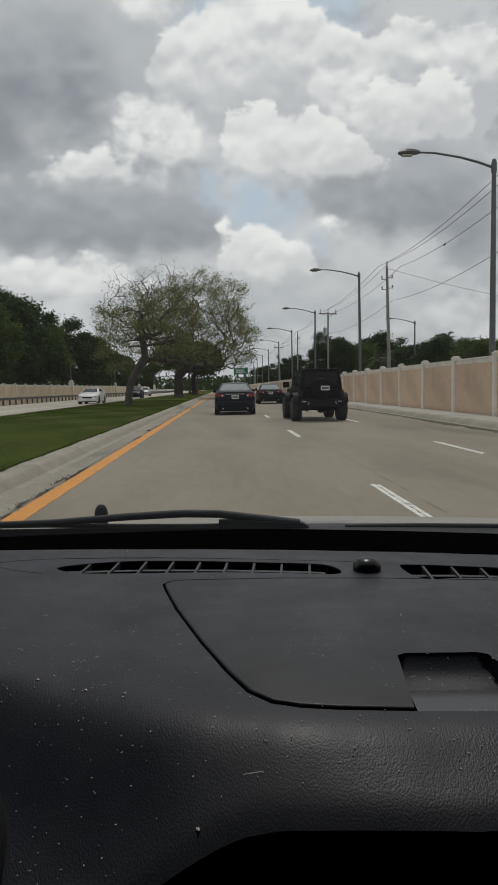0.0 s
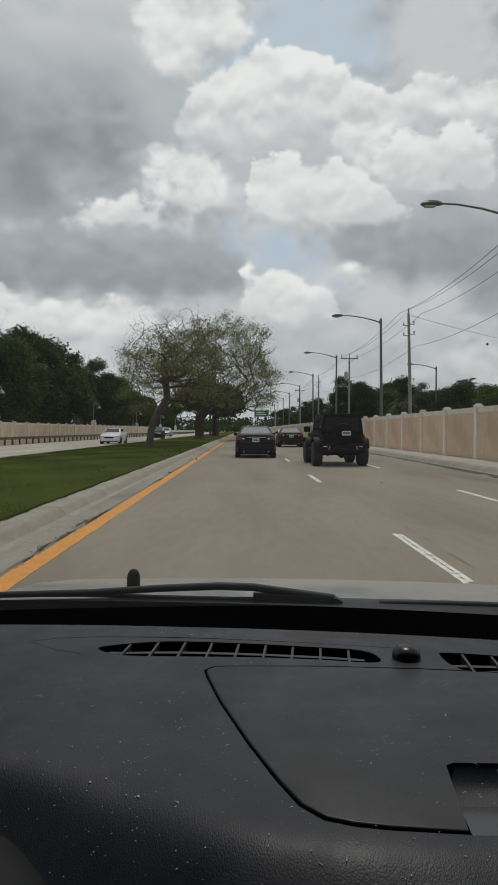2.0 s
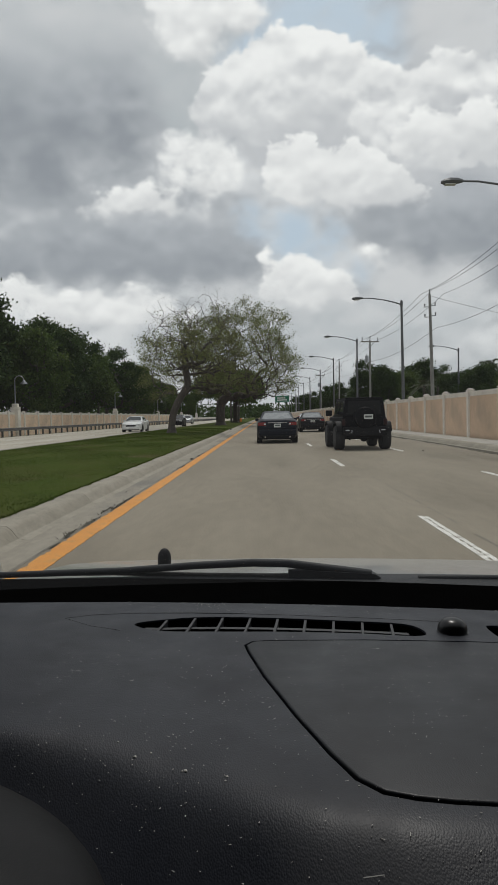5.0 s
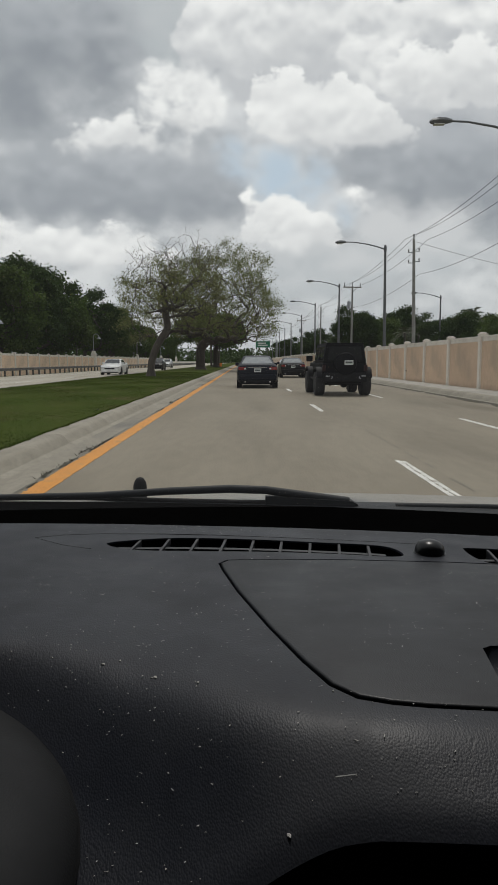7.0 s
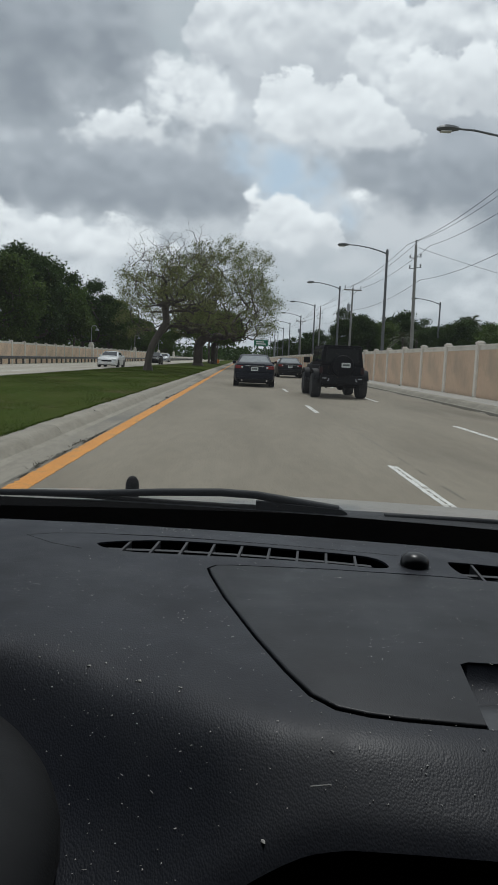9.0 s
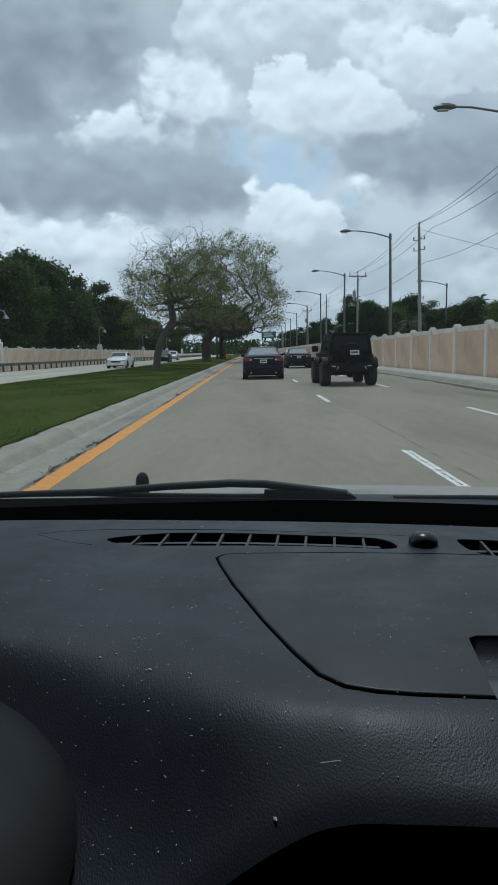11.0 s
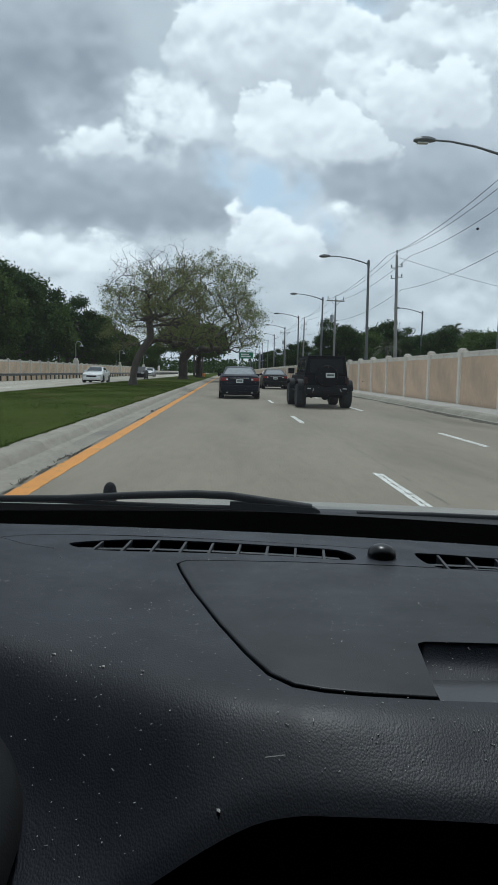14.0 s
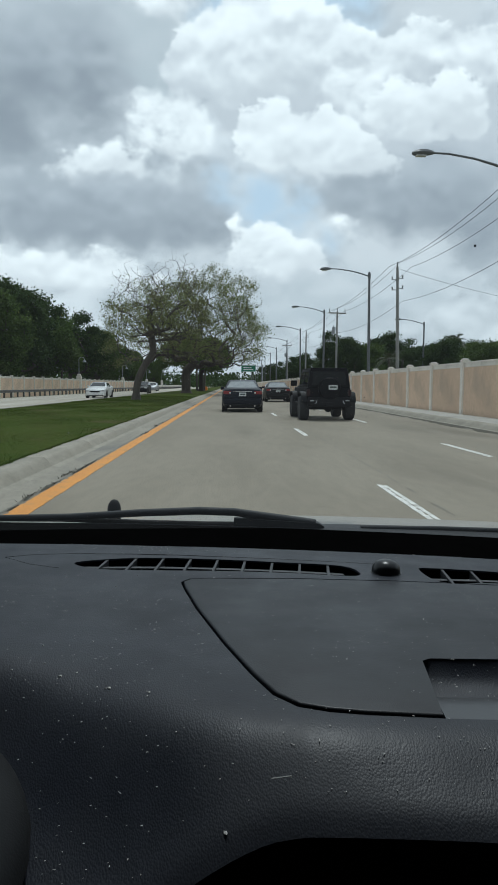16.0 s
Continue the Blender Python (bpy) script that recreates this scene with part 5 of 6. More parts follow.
# what lies behind along the same road
tree("shade_tree", "dense dark oak with a massive crown on the grass", (-6.6, -78.0, 0.15), 51, 30000, 0.16, 0.5, M_LEAF, M_BARK, MS,
     fork=3.2, crown=(1.4, 0, 8.6), radii=(7.0, 6.4, 6.0), n=240, shell=0.3, thick=0.028, low=-0.55)
for x, y, h, s in ((-6.9, -112.0, 9.8, 14), (-5.8, -108.0, 9.2, 15), (-6.2, -116.0, 8.2, 16), (-5.4, -104.0, 8.6, 17)):
    palm("palm_tree", "cabbage palm with a round ragged head on the grass", (x, y, 0.15), 100 + s, h, 40, 1.7, "palms of the middle strip")

# ---- trees behind the walls ----
def wood_variant(seed, height, leaves, size, leaf_m, name, label, group):
    return tree(name, label, (0, 0, -0.1), seed, leaves, size, 0.62, leaf_m, M_BARK, group, finest=0.03,
                fork=height * 0.24, crown=(0, 0, height * 0.58), radii=(height * 0.44, height * 0.44, height * 0.44), n=150, shell=0.35, thick=0.028, low=-0.75, wiggle=0.12)


LW, RW = "trees behind the far wall", "trees behind the near wall"
v1 = wood_variant(31, 15.0, 26000, 0.20, M_LEAF, "broadleaf_tree", "tall dark green broadleaf tree behind the wall", LW)
v2 = wood_variant(32, 13.0, 24000, 0.20, M_LEAF, "broadleaf_tree", "spreading dark green broadleaf tree behind the wall", LW)
v3 = wood_variant(33, 11.0, 22000, 0.19, M_LEAF_MID, "broadleaf_tree", "rounded green broadleaf tree behind the wall", LW)
rng = np.random.default_rng(77)
v1.matrix_basis = pose(-29, 62, -0.1)
v2.matrix_basis = pose(-28, 88, -0.1)
v3.matrix_basis = pose(-27, 76, -0.1)
for x, y, src, k in ((-34, 72, v1, 1.0), (-31, 97, v1, 1.02), (-29, 108, v3, 1.1), (-33, 118, v2, 1.12), (-30, 131, v1, 0.95), (-28, 146, v3, 1.1), (-32, 160, v2, 1.0), (-30, 178, v1, 0.8),
                     (-29, 198, v3, 0.95), (-31, 222, v2, 0.85), (-28, 250, v3, 0.9), (-36, 84, v3, 1.2), (-27, 52, v2, 0.95), (-30, 280, v1, 0.6)):
    o = copy_thing(src, pose(x, y, -0.1, 0, 0, rng.uniform(0, 360)) @ Matrix.Diagonal((k * rng.uniform(0.9, 1.1), k * rng.uniform(0.9, 1.1), k, 1)))
r1 = copy_thing(v2, pose(34, 150, -0.1, 0, 0, 40) @ Matrix.Diagonal((1.15, 1.15, 0.92, 1)))
for x, y, src, k, sx in ((26, 138, v3, 0.85, 1.2), (42, 165, v1, 0.75, 1.4), (20, 190, v2, 0.72, 1.3), (30, 215, v3, 0.8, 1.3), (52, 150, v2, 0.8, 1.2), (24, 62, v3, 0.48, 1.2), (33, 92, v3, 0.62, 1.3), (29, 58, v2, 0.5, 1.2),
                         (16, 240, v1, 0.6, 1.3), (26, 265, v2, 0.7, 1.3), (24.5, 76, v2, 0.48, 1.15), (31, 104, v1, 0.52, 1.2), (19.5, 124, v1, 0.70, 0.9), (21.5, 127, v2, 0.72, 0.9)):
    copy_thing(src, pose(x, y, -0.1, 0, 0, rng.uniform(0, 360)) @ Matrix.Diagonal((k * sx, k * sx, k, 1)))
for o in scene.objects:
    if o.parent is None and o.get("group") == LW and o.location.x > 0:
        o["group"] = RW
for x, y, h, s in ((27.5, 84, 6.6, 1), (31.0, 78, 5.6, 2), (29.5, 118, 6.5, 3), (25, 108, 5.6, 4)):
    palm("palm_tree", "palm tree with ragged drooping fronds behind the wall", (x, y, -0.1), 100 + s, h, 24, 2.3, "palms behind the near wall")
for x, y, h, s in ((-27.0, 112, 6.0, 5), (-26.0, 168, 7.0, 6)):
    palm("palm_tree", "palm tree with ragged drooping fronds behind the wall", (x, y, -0.1), 100 + s, h, 26, 2.4, "palms behind the far wall")

# far woods closing the horizon
rng = np.random.default_rng(3)
cl = []
for k in range(420):
    x = rng.uniform(-260, 300)
    y = 330 + rng.uniform(0, 130) + 0.0006 * x * x
    hgt = rng.uniform(5.5, 11.5) * (0.8 if abs(x) < 20 else 1.0)
    r = rng.uniform(4, 8)
    cl += [(x + r * rng.normal(0, 0.5), y + r * rng.normal(0, 0.4), hgt * rng.uniform(0.08, 1.0)) for _ in range(110)]
cl = np.array(cl)
n = len(cl)
d = rng.normal(0, 1, (n, 3))
d /= np.linalg.norm(d, axis=1)[:, None]
s = np.cross(d, rng.normal(0, 1, (n, 3)))
s /= np.linalg.norm(s, axis=1)[:, None]
L = rng.uniform(0.5, 1.1, (n, 1))
v = np.stack([cl - d * L, cl + s * L * 0.6, cl + d * L, cl - s * L * 0.6], 1)
tagged(part("far_woods", raw_mesh("far_woods", v.reshape(-1, 3), np.arange(4 * n).reshape(n, 4), M_LEAF), M_LEAF), "low dark woods along the horizon", "woods", kind="stuff")

# a columnar conifer behind the wall, in tiers
rng = np.random.default_rng(61)
pine = empty("conifer_tree", "tall columnar dark conifer behind the wall", "tree", at=pose(20.5, -92, -0.1))
part("trunk", mesh_of(tube([(0, 0, -0.2), (0, 0, 12.6)], [0.24, 0.05], 8), "trunk", M_BARK, 60), M_BARK, pine)
spot = []
for k in range(26):
    z = 1.6 + 10.8 * k / 25
    r = 1.7 * (1 - (z / 13.6) ** 2.2) + 0.25
    for j in range(7):
        a = rng.uniform(0, 6.28)
        for i in range(40):
            s = rng.random()
            spot.append((r * s * math.cos(a) + rng.normal(0, 0.1), r * s * math.sin(a) + rng.normal(0, 0.1), z + 0.45 * s * s + rng.normal(0, 0.07)))
part("crown", leaf_mesh(rng, np.array(spot), 0.12, M_LEAF, 0.4), M_LEAF, pine)

# ---- the car that carries the camera ----
own = empty("car_interior", "dark grained dashboard and cabin of a grey car", "car", at=pose(0.2098, 0, 0, 0, 1.2, 0))
TOP = 0.964


def far_edge(x):
    return 0.986 - 0.15 * (x + 0.38) ** 2


def front_edge(x):
    return 0.394 - 0.6 * max(0.0, -x - 0.18) ** 1.3 - 0.016 * min(1.0, max(0.0, (x + 0.16) / 0.12)) - 0.02 * max(0.0, x) ** 2


def roll_line(x):
    """Where the level top starts to fall away towards the seats."""
    u = -x - 0.21
    v = u - 0.18
    return 0.446 + 0.34 * (u + math.sqrt(u * u + 0.003)) - 0.29 * (v + math.sqrt(v * v + 0.003))


def top_z(x, y):
    d = (roll_line(x) - y) * 0.86
    s = min(1.0, max(0.0, (x + 0.33) / 0.34))
    s = s * s * (3 - 2 * s)
    soft = 0.018 - 0.008 * s + 0.008 * min(1.0, max(0.0, (-0.22 - x) / 0.08)) - 0.018 * min(1.0, max(0.0, (-0.32 - x) / 0.12))
    u = min(1.0, max(0.0, d / 0.072))
    drop = (0.98 - 0.55 * s) * (1 + 0.15 * s * (1 - u)) * 0.5 * (math.sqrt(d * d + soft ** 2) + d)
    drop = 0.105 * math.tanh(drop / 0.105)
    edge = max(0.0, (front_edge(x) + 0.018) - y)
    back = max(0.0, y - (far_edge(x) - 0.02))
    return TOP - drop - 14.0 * edge * edge - 8.0 * back * back


bm = bmesh.new()
nx, ny = 150, 84
cols = []
for i in range(nx + 1):
    x = -0.74 + 1.48 * i / nx
    a, b = front_edge(x), far_edge(x)
    cols.append([bm.verts.new((x, a + (b - a) * j / ny, top_z(x, a + (b - a) * j / ny))) for j in range(ny + 1)])
low = [[bm.verts.new((c[k].co.x, c[k].co.y + (0.05 if k == 0 else 0), 0.72)) for k in (0, ny)] for c in cols]
for i in range(nx):
    for j in range(ny):
        bm.faces.new((cols[i][j], cols[i + 1][j], cols[i + 1][j + 1], cols[i][j + 1]))
    bm.faces.new((low[i][0], low[i + 1][0], cols[i + 1][0], cols[i][0]))
    bm.faces.new((cols[i][ny], cols[i + 1][ny], low[i + 1][1], low[i][1]))
    bm.faces.new((low[i][1], low[i + 1][1], low[i + 1][0], low[i][0]))
for i in (0, nx):
    bm.faces.new([low[i][0], *cols[i], low[i][1]])
bmesh.ops.recalc_face_normals(bm, faces=bm.faces[:])


def smooth_line(pts, n=6):
    """More points along a closed outline, rounded at its corners."""
    out = []
    m = len(pts)
    for k in range(m):
        p0, p1, p2, p3 = (Vector(pts[(k + j - 1) % m]) for j in range(4))
        for s in range(n):
            t = s / n
            q = 0.5 * ((2 * p1) + (p2 - p0) * t + (2 * p0 - 5 * p1 + 4 * p2 - p3) * t * t + (3 * p1 - p0 - 3 * p2 + p3) * t ** 3)
            out.append((q.x, q.y))
    return out


def grow_line(pts, by):
    cx = sum(p[0] for p in pts) / len(pts)
    cy = sum(p[1] for p in pts) / len(pts)
    out = []
    m = len(pts)
    for k in range(m):
        a, b = Vector(pts[k - 1]), Vector(pts[(k + 1) % m])
        t = (b - a).normalized()
        n = Vector((t.y, -t.x))
        if n.dot(Vector(pts[k]) - Vector((cx, cy))) < 0:
            n = -n
        out.append((pts[k][0] + n.x * by, pts[k][1] + n.y * by))
    return out


VENT_A = smooth_line([(-0.407, 0.871), (-0.375, 0.891), (-0.317, 0.906), (-0.23, 0.903), (-0.143, 0.893), (-0.062, 0.880), (-0.043, 0.846), (-0.058, 0.832), (-0.12, 0.840), (-0.20, 0.845), (-0.30, 0.845), (-0.372, 0.846)], 4)
VENT_B = smooth_line([(0.038, 0.868), (0.055, 0.876), (0.12, 0.866), (0.20, 0.850), (0.29, 0.828), (0.37, 0.800), (0.385, 0.785), (0.345, 0.775), (0.27, 0.790), (0.19, 0.803), (0.11, 0.810), (0.050, 0.812)], 4)
left_side = [(-0.235, 0.812), (-0.255, 0.808), (-0.2635, 0.795), (-0.259, 0.770), (-0.242, 0.700), (-0.213, 0.605), (-0.190, 0.540), (-0.174, 0.503), (-0.157, 0.485), (-0.135, 0.4775), (-0.110, 0.4735), (-0.055, 0.469), (0.0, 0.467)]
LID = left_side + [(0.06, 0.4665), (0.12, 0.468), (0.150, 0.476), (0.175, 0.500), (0.195, 0.540), (0.222, 0.610), (0.245, 0.70), (0.258, 0.765), (0.255, 0.778), (0.235, 0.785), (0.12, 0.802), (0.0, 0.813), (-0.12, 0.8165)]
vent_cut = [prism(VENT_A, 0.90, 1.0), prism(VENT_B, 0.90, 1.0)]
lid_hole = prism(grow_line(LID, 0.0014), 0.935, 1.0)
dash = part("dashboard", cut(bm, [*vent_cut, lid_hole], "dashboard", M_DASH, 35), M_DASH, own, "dark grey grained plastic dashboard top with dust")

# lid of the storage box, with a scooped finger pull at its edge
scoop = prism([(-0.042, 0.568), (-0.034, 0.573), (0.030, 0.573), (0.038, 0.568), (0.052, 0.455), (-0.0565, 0.455)], 0.93, 1.0)
lid_bm = prism(grow_line(LID, -0.0016), 0.938, TOP + 0.0006, bevel=0.0022)
lid = part("storage_lid", cut(lid_bm, [scoop], "storage_lid", M_LID, 35), M_LID, dash, "smooth dark storage lid with a cut line round it")
rows = ((0.0425, 0.5725, TOP - 0.0012), (0.0430, 0.5665, 0.9530), (0.0445, 0.554, 0.9465), (0.0465, 0.535, 0.9425), (0.048, 0.518, 0.9400))
part("finger_pull", mesh_of(loft([[(-w, y, z), (w - 0.004, y, z), (w - 0.004, y, 0.93), (-w, y, 0.93)] for w, y, z in rows]), "finger_pull", M_DASH, 60), M_DASH, dash, "grained slope of the finger pull")
part("pull_lip", mesh_of(loft([[(-0.0445, 0.5275, 0.9505), (0.045, 0.5275, 0.9505), (0.045, 0.5275, 0.935), (-0.0445, 0.5275, 0.935)],
                               [(-0.0455, 0.522, 0.9535), (0.046, 0.522, 0.9535), (0.046, 0.522, 0.935), (-0.0455, 0.522, 0.935)],
                               [(-0.0475, 0.500, 0.9565), (0.048, 0.500, 0.9565), (0.048, 0.500, 0.935), (-0.0475, 0.500, 0.935)],
                               [(-0.0505, 0.470, 0.9585), (0.050, 0.468, 0.9585), (0.050, 0.468, 0.935), (-0.0505, 0.470, 0.935)]]), "pull_lip", M_SMOOTH, 60), M_SMOOTH, dash, "smooth lip of the finger pull with a highlight in its colour")

# vents: black ducts, slanting fins and one long bar
def vent(outline, xs, label):
    v = part("air_vent", prism(grow_line(outline, -0.001), 0.905, 0.925), M_HOLE, dash, label)
    # added liner hides the slot's walls, its black stands for the shade inside
    ring = grow_line(outline, -0.0006)
    bm = bmesh.new()
    a, b = [bm.verts.new((x, y, TOP - 0.0025)) for x, y in ring], [bm.verts.new((x, y, 0.91)) for x, y in ring]
    for k in range(len(ring)):
        bm.faces.new((a[k], a[(k + 1) % len(ring)], b[(k + 1) % len(ring)], b[k]))
    part("duct_liner", bm, M_HOLE, v)
    lo, hi = {}, {}
    for x in xs:
        ys = []
        m = len(outline)
        for k in range(m):
            (x0, y0), (x1, y1) = outline[k], outline[(k + 1) % m]
            if (x0 - x) * (x1 - x) <= 0 and abs(x1 - x0) > 1e-9:
                ys.append(y0 + (y1 - y0) * (x - x0) / (x1 - x0))
        lo[x], hi[x] = min(ys), max(ys)
        bm = bmesh.new()
        a, b = lo[x] - 0.001, hi[x] + 0.001
        loft([[(x - 0.0016 + s, y, TOP - 0.0012), (x + 0.0016 + s, y, TOP - 0.0012), (x + 0.0016 + s, y, 0.925), (x - 0.0016 + s, y, 0.925)] for y, s in ((a, -0.002), (b, 0.004))], bm)
        part("fin", bm, M_VENT, v)
    for frac, z in ((0.42, TOP - 0.004),):
        pts = [(x, lo[x] + (hi[x] - lo[x]) * frac) for x in xs]
        pts = [(pts[0][0] - 0.02, pts[0][1])] + pts + [(pts[-1][0] + 0.02, pts[-1][1] - 0.004)]
        bm = bmesh.new()
        loft([[(x, y - 0.004, z), (x, y + 0.004, z), (x, y + 0.007, z - 0.018), (x, y + 0.003, z - 0.018)] for x, y in pts], bm)
        part("bar", bm, M_VENT, v)


vent(VENT_A, [-0.372 + 0.0362 * k for k in range(9)], "black slotted demister vent with slanting fins")
vent(VENT_B, [0.066 + 0.0362 * k for k in range(9)], "black slotted demister vent with slanting fins")

# seam of the vent strip and the light sensor's dome
seam = [(-0.42, 0.846), (-0.46, 0.862), (-0.502, 0.894), (-0.47, 0.910), (-0.422, 0.9195), (-0.34, 0.9235), (-0.274, 0.922), (-0.15, 0.911), (-0.06, 0.899), (0.0, 0.890)]
bm = bmesh.new()
loft([[(x, y - 0.0005, TOP + 0.0003), (x, y + 0.0005, TOP + 0.0003), (x, y + 0.0005, TOP - 0.004), (x, y - 0.0005, TOP - 0.004)] for x, y in seam], bm)
part("panel_seam", bm, M_DOME, dash)
dome = part("sensor_dome", mesh_of(lathe([(0.0195, 0.0), (0.0195, 0.004), (0.0185, 0.009), (0.015, 0.0145), (0.009, 0.0175), (0.003, 0.0187), (0.001, 0.0188)], 28), "sensor_dome", M_DOME, 60), M_DOME, dash, "glossy black light sensor dome")
dome.location = (-0.009, 0.852, TOP)
dome.scale = (0.92, 0.92, 0.88)
part("dome_ring", mesh_of(lathe([(0.0213, 0.0), (0.0213, 0.0006), (0.0205, 0.0008), (0.020, 0.0004)], 28), "dome_ring", M_DOME, 50), M_DOME, dome)

# instrument hood in front of the driver
bm = bmesh.new()
bmesh.ops.create_uvsphere(bm, u_segments=40, v_segments=24, radius=1.0)
for v in bm.verts:
    v.co = Vector((-0.578 + 0.250 * v.co.x, 0.370 + 0.245 * v.co.y, 0.898 + 0.074 * v.co.z))
part("instrument_hood", mesh_of(bm, "instrument_hood", M_CLUSTER, 60), M_CLUSTER, dash, "rounded instrument hood")
part("console_front", box(-0.74, 0.74, 0.47, 0.52, 0.25, 0.75, 0.02), M_TRIM, own)

# dust specks, lint and one pale scuff
rng = np.random.default_rng(15)
speck = []
for k in range(5):
    bm = bmesh.new()
    bmesh.ops.create_icosphere(bm, subdivisions=1, radius=1.0)
    for v in bm.verts:
        v.co *= rng.uniform(0.6, 1.2)
        v.co.z *= 0.45
    speck.append(mesh_of(bm, "dust_speck", M_DUST))


def put_speck(x, y, r):
    o = part("dust_speck", speck[int(rng.integers(0, 5))], M_DUST, dash)
    o.location = (x, y, top_z(x, y) + 0.0002)
    o.scale = (r, r * rng.uniform(0.7, 1.5), r)


for x, y, r in ((-0.209, 0.401, 0.0019), (-0.302, 0.525, 0.0016), (-0.345, 0.545, 0.0017)):
    put_speck(x, y, r)
for k in range(170):
    x = rng.uniform(-0.46, 0.16) if k % 3 else rng.uniform(-0.42, -0.2)
    y = rng.uniform(0.40, 0.98) if k % 2 else rng.uniform(0.43, 0.72)
    if y > front_edge(x) + 0.02 and not (0.825 < y < 0.92):
        put_speck(x, y, 0.0008 * rng.random() ** 2 + 0.0003)
for k in range(26):   # crumbs swept up against the windscreen
    put_speck(-0.322 + rng.normal(0, 0.016), 0.966 + rng.normal(0, 0.005), 0.0005 + 0.0009 * rng.random() ** 2)
fine_dust = bmesh.new()
for k in range(2000):
    x, y = rng.uniform(-0.47, 0.30), 0.36 + 0.62 * rng.random() ** 1.1
    if y < front_edge(x) + 0.02 or 0.825 < y < 0.92:
        continue
    a, r = rng.uniform(0, 6.28), 0.0003 + 0.0003 * rng.random() ** 3
    hair = 4.5 if k % 16 == 0 else 1.5
    c, s_ = math.cos(a), math.sin(a)
    z = top_z(x, y) + 0.0007
    q = [fine_dust.verts.new((x + u * c * r * hair - v_ * s_ * r * 0.7, y + u * s_ * r * hair + v_ * c * r * 0.7, z + (0.0003 if u * v_ > 0 else 0))) for u, v_ in ((-1, -1), (1, -1), (1, 1), (-1, 1))]
    fine_dust.faces.new(q)
tagged(part("dust", fine_dust, M_DUST, dash, "fine pale dust and lint"), kind="stuff")
bm = box(-0.180, -0.167, 0.4248, 0.4254, 0.93, 0.9312)
for v in bm.verts:
    v.co.z += top_z(v.co.x, v.co.y) - 0.931
part("scuff", bm, M_SCRATCH, dash, "short pale scuff")

# scuttle, wiper, bonnet
N = 30
xs = [-0.74 + 1.48 * k / N for k in range(N + 1)]
bm = bmesh.new()
loft([[(x, far_edge(x) - 0.004, 0.955), (x, far_edge(x) + 0.045, 0.9655), (x, far_edge(x) + 0.105, 0.9705), (x, far_edge(x) + 0.110, 0.955), (x, far_edge(x), 0.93)] for x in xs], bm)
part("window_edge", mesh_of(bm, "window_edge", M_FRIT, 40), M_FRIT, own, "matt black lower edge of the windscreen")


def bow(x):
    return 0.14 * x * x


bm = bmesh.new()
loft([[(x, 1.10 - bow(x), 0.90), (x, 1.115 - bow(x), 0.950), (x, 1.16 - bow(x), 0.9555), (x, 1.20 - bow(x), 0.955), (x, 1.215 - bow(x), 0.948), (x, 1.22 - bow(x), 0.90)] for x in xs], bm)
part("scuttle_panel", mesh_of(bm, "scuttle_panel", M_COWL, 40), M_COWL, own, "dark plastic panel below the windscreen")
wiper = part("wiper", mesh_of(tube([(-0.75, 1.13, 0.962), (-0.48, 1.165, 0.9655), (-0.36, 1.17, 0.974), (-0.26, 1.17, 0.9795), (-0.20, 1.17, 0.9785), (-0.14, 1.17, 0.971), (-0.06, 1.165, 0.962)], [0.005, 0.006, 0.0065, 0.007, 0.007, 0.0075, 0.008], 8), "wiper", M_COWL, 60), M_COWL, own, "black arched wiper blade")
part("rubber", mesh_of(tube([(-0.78, 1.15, 0.960), (-0.5, 1.175, 0.959), (-0.36, 1.175, 0.957), (-0.24, 1.172, 0.957), (-0.14, 1.168, 0.959)], 0.0045, 6), "rubber", M_TYRE, 60), M_TYRE, wiper)
part("wiper_arm", mesh_of(loft([[(x, y - w, z), (x, y + w, z), (x, y + w, z - 0.014), (x, y - w, z - 0.014)] for x, y, z, w in ((-0.20, 1.168, 0.969, 0.006), (-0.10, 1.168, 0.966, 0.010), (-0.055, 1.168, 0.964, 0.011), (-0.045, 1.168, 0.958, 0.008))]), "wiper_arm", M_COWL, 30), M_COWL, wiper)
part("wiper", mesh_of(tube([(0.02, 1.17, 0.955), (0.15, 1.165, 0.957), (0.45, 1.14, 0.958), (0.66, 1.11, 0.956)], 0.005, 8), "wiper", M_COWL, 60), M_COWL, own, "black wiper blade lying on the scuttle")
bm = bmesh.new()
loft([[(x, 1.225 - bow(x), 0.919), (x, 1.30 - bow(x), 0.917), (x * 0.99, 1.50 - bow(x), 0.899), (x * 0.97, 1.75 - bow(x), 0.865), (x * 0.93, 1.98 - bow(x) * 0.8, 0.82), (x * 0.9, 2.05 - bow(x) * 0.8, 0.72), (x * 0.9, 2.0, 0.60), (x, 1.3, 0.60)] for x in xs], bm)
part("bonnet", mesh_of(bm, "bonnet", M_HOOD, 30), M_HOOD, own, "grey painted bonnet")
for x in (-0.455, 0.44):
    part("washer_nozzle", mesh_of(lathe([(0.0145, -0.02), (0.0145, 0.012), (0.0125, 0.021), (0.0075, 0.0285), (0.001, 0.031)], 16), "washer_nozzle", M_TRIM, 60), M_TRIM, own, "black rounded washer nozzle").location = (x, 1.47, 0.9145)

# windscreen, pillars, roof, sides
def screen(s, t):
    """A place on the windscreen: s across, t from its foot to its head."""
    x = s * (0.72 - 0.13 * t)
    return Vector((x, 1.09 - bow(x) - 0.60 * t, 0.962 + 0.66 * t + 0.03 * math.sin(math.pi * t)))


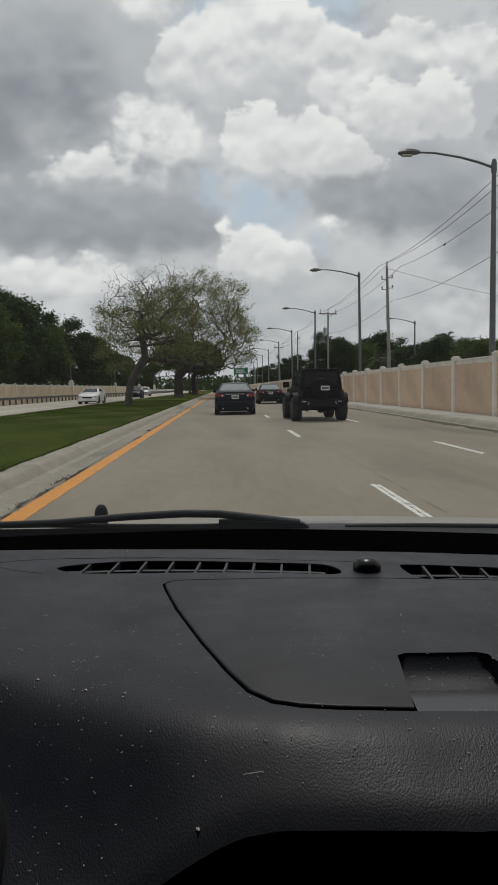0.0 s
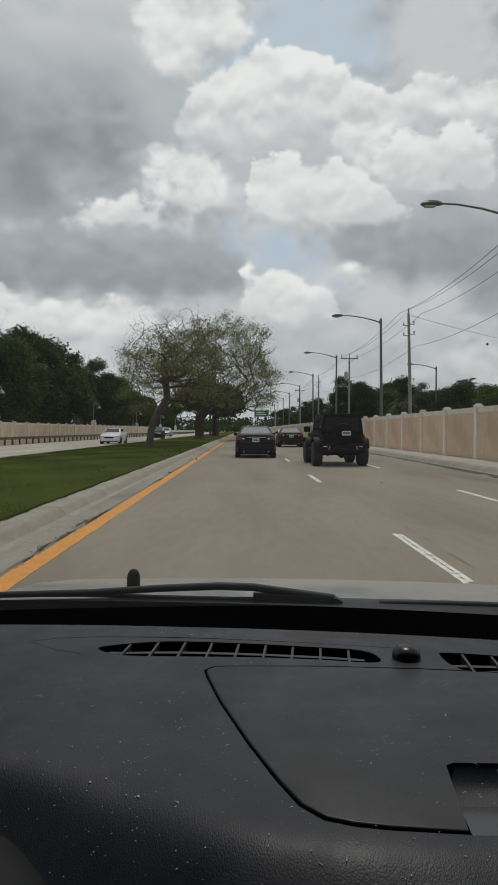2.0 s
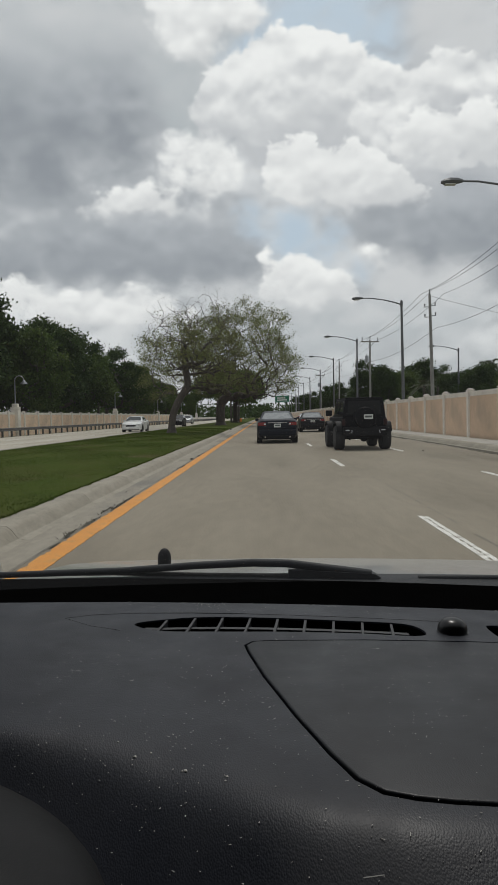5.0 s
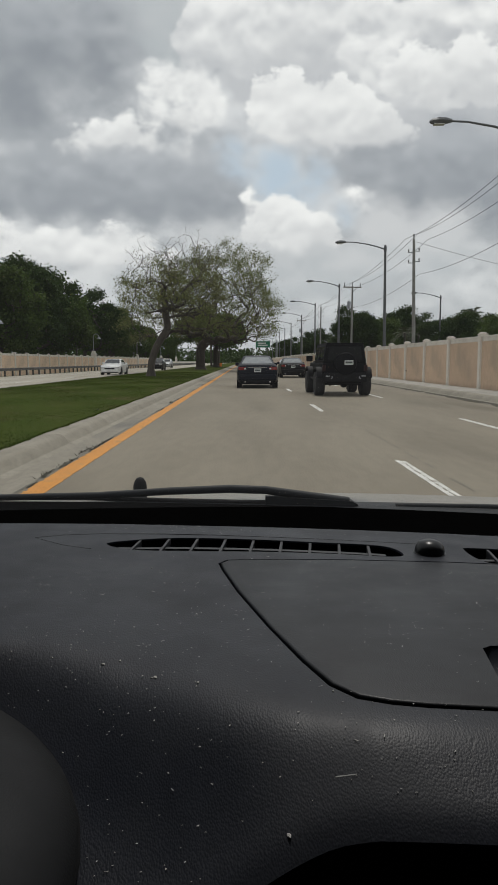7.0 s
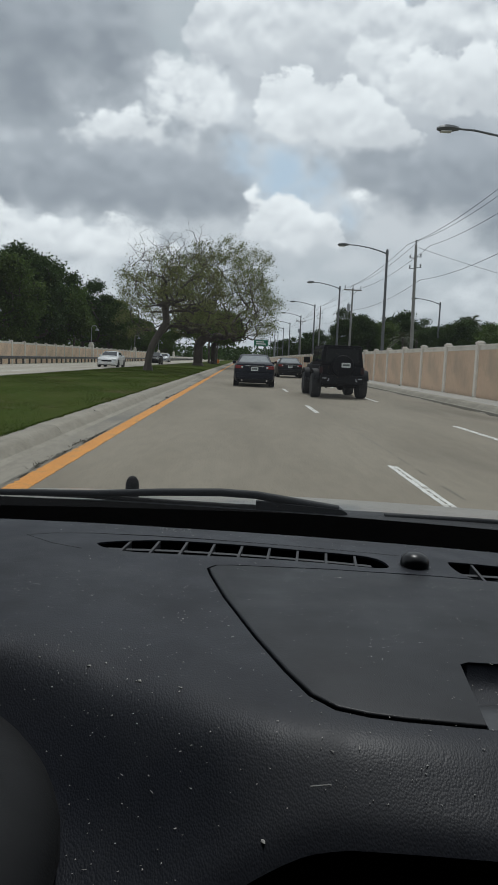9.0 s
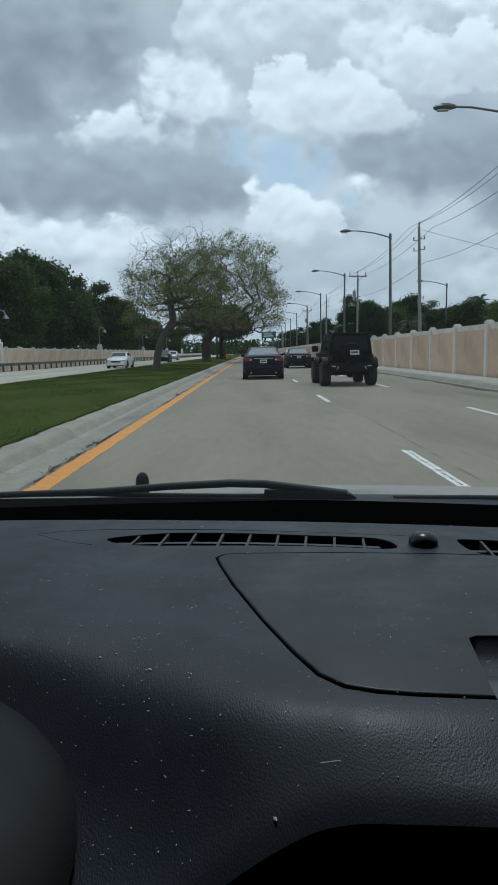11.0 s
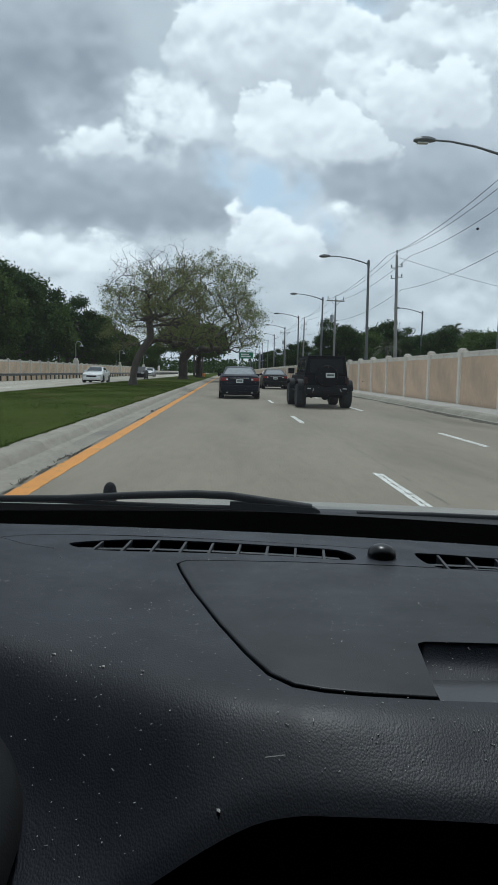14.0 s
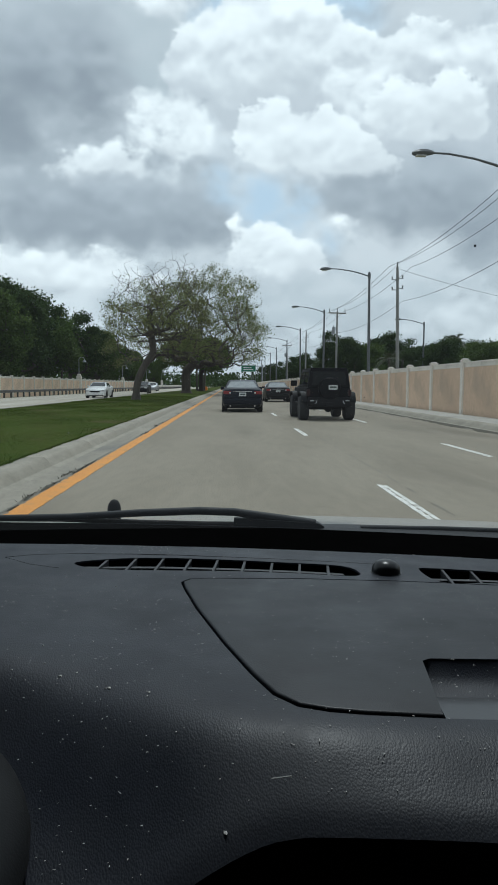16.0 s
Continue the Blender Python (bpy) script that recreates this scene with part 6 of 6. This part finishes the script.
bm = bmesh.new()
g = [[bm.verts.new(screen(-1 + 2 * i / 16, j / 8)) for i in range(17)] for j in range(9)]
for j in range(8):
    for i in range(16):
        bm.faces.new((g[j][i], g[j][i + 1], g[j + 1][i + 1], g[j + 1][i]))
ws = part("windscreen", mesh_of(bm, "windscreen", M_WINDSCREEN, 60), M_WINDSCREEN, own, "clear windscreen with a few dried insect marks")
ws.visible_shadow = False
for s, t, r in ((0.08, 0.55, 0.0016), (-0.42, 0.34, 0.0012), (0.30, 0.60, 0.0016), (0.42, 0.28, 0.0013), (-0.05, 0.30, 0.0009), (-0.62, 0.22, 0.0010)):
    p = screen(s, t)
    bm = bmesh.new()
    bmesh.ops.create_icosphere(bm, subdivisions=1, radius=r)
    part("insect_mark", bm, M_BUG, ws).location = p
for s in (-1, 1):
    part("windscreen_pillar", mesh_of(tube([screen(s * 1.03, t) for t in (-0.05, 0.3, 0.6, 0.9, 1.05)], 0.045, 8), "windscreen_pillar", M_HEADLINER, 60), M_HEADLINER, own)
    part("side_panel", box(min(s * 0.75, s * 0.84), max(s * 0.75, s * 0.84), -2.0, 1.35, 0.22, 0.95, 0.03), M_HOOD, own)
    part("door_pillar", box(min(s * 0.62, s * 0.74), max(s * 0.62, s * 0.74), -0.35, -0.25, 0.9, 1.64, 0.02), M_HEADLINER, own)
    part("rear_quarter", box(min(s * 0.66, s * 0.78), max(s * 0.66, s * 0.78), -2.0, -1.2, 0.9, 1.64, 0.03), M_HOOD, own)
    for y in (1.55, -1.2):
        wheel("wheel", (s * 0.78, y, 0.31), 0.31, 0.20, M_RIM, own)
for s in (-1, 1):
    part("side_window", quad_pane([(s * 0.75, 1.0, 0.95), (s * 0.75, -1.2, 0.95), (s * 0.65, -1.2, 1.62), (s * 0.62, 0.42, 1.62)], 0.002, (s, 0, 0.1)), M_SIDEGLASS, own, "tinted side window")
part("roof", box(-0.68, 0.68, -2.0, 0.50, 1.635, 1.70, 0.03), M_HOOD, own)
part("headliner", box(-0.66, 0.66, -1.95, 0.48, 1.615, 1.632), M_HEADLINER, own)
part("tail_panel", box(-0.74, 0.74, -2.1, -2.0, 0.3, 1.64, 0.03), M_HOOD, own)
part("cabin_floor", box(-0.74, 0.74, -2.0, 1.0, 0.2, 0.26), M_TRIM, own)
for s in (-1, 1):
    part("seat", mesh_of(box(s * 0.36 - 0.24, s * 0.36 + 0.24, -0.75, -0.25, 0.3, 0.62, 0.08), "seat", M_TRIM, 60), M_TRIM, own)
    part("seat_back", mesh_of(box(s * 0.36 - 0.23, s * 0.36 + 0.23, -0.92, -0.72, 0.55, 1.25, 0.07), "seat_back", M_TRIM, 60), M_TRIM, own)
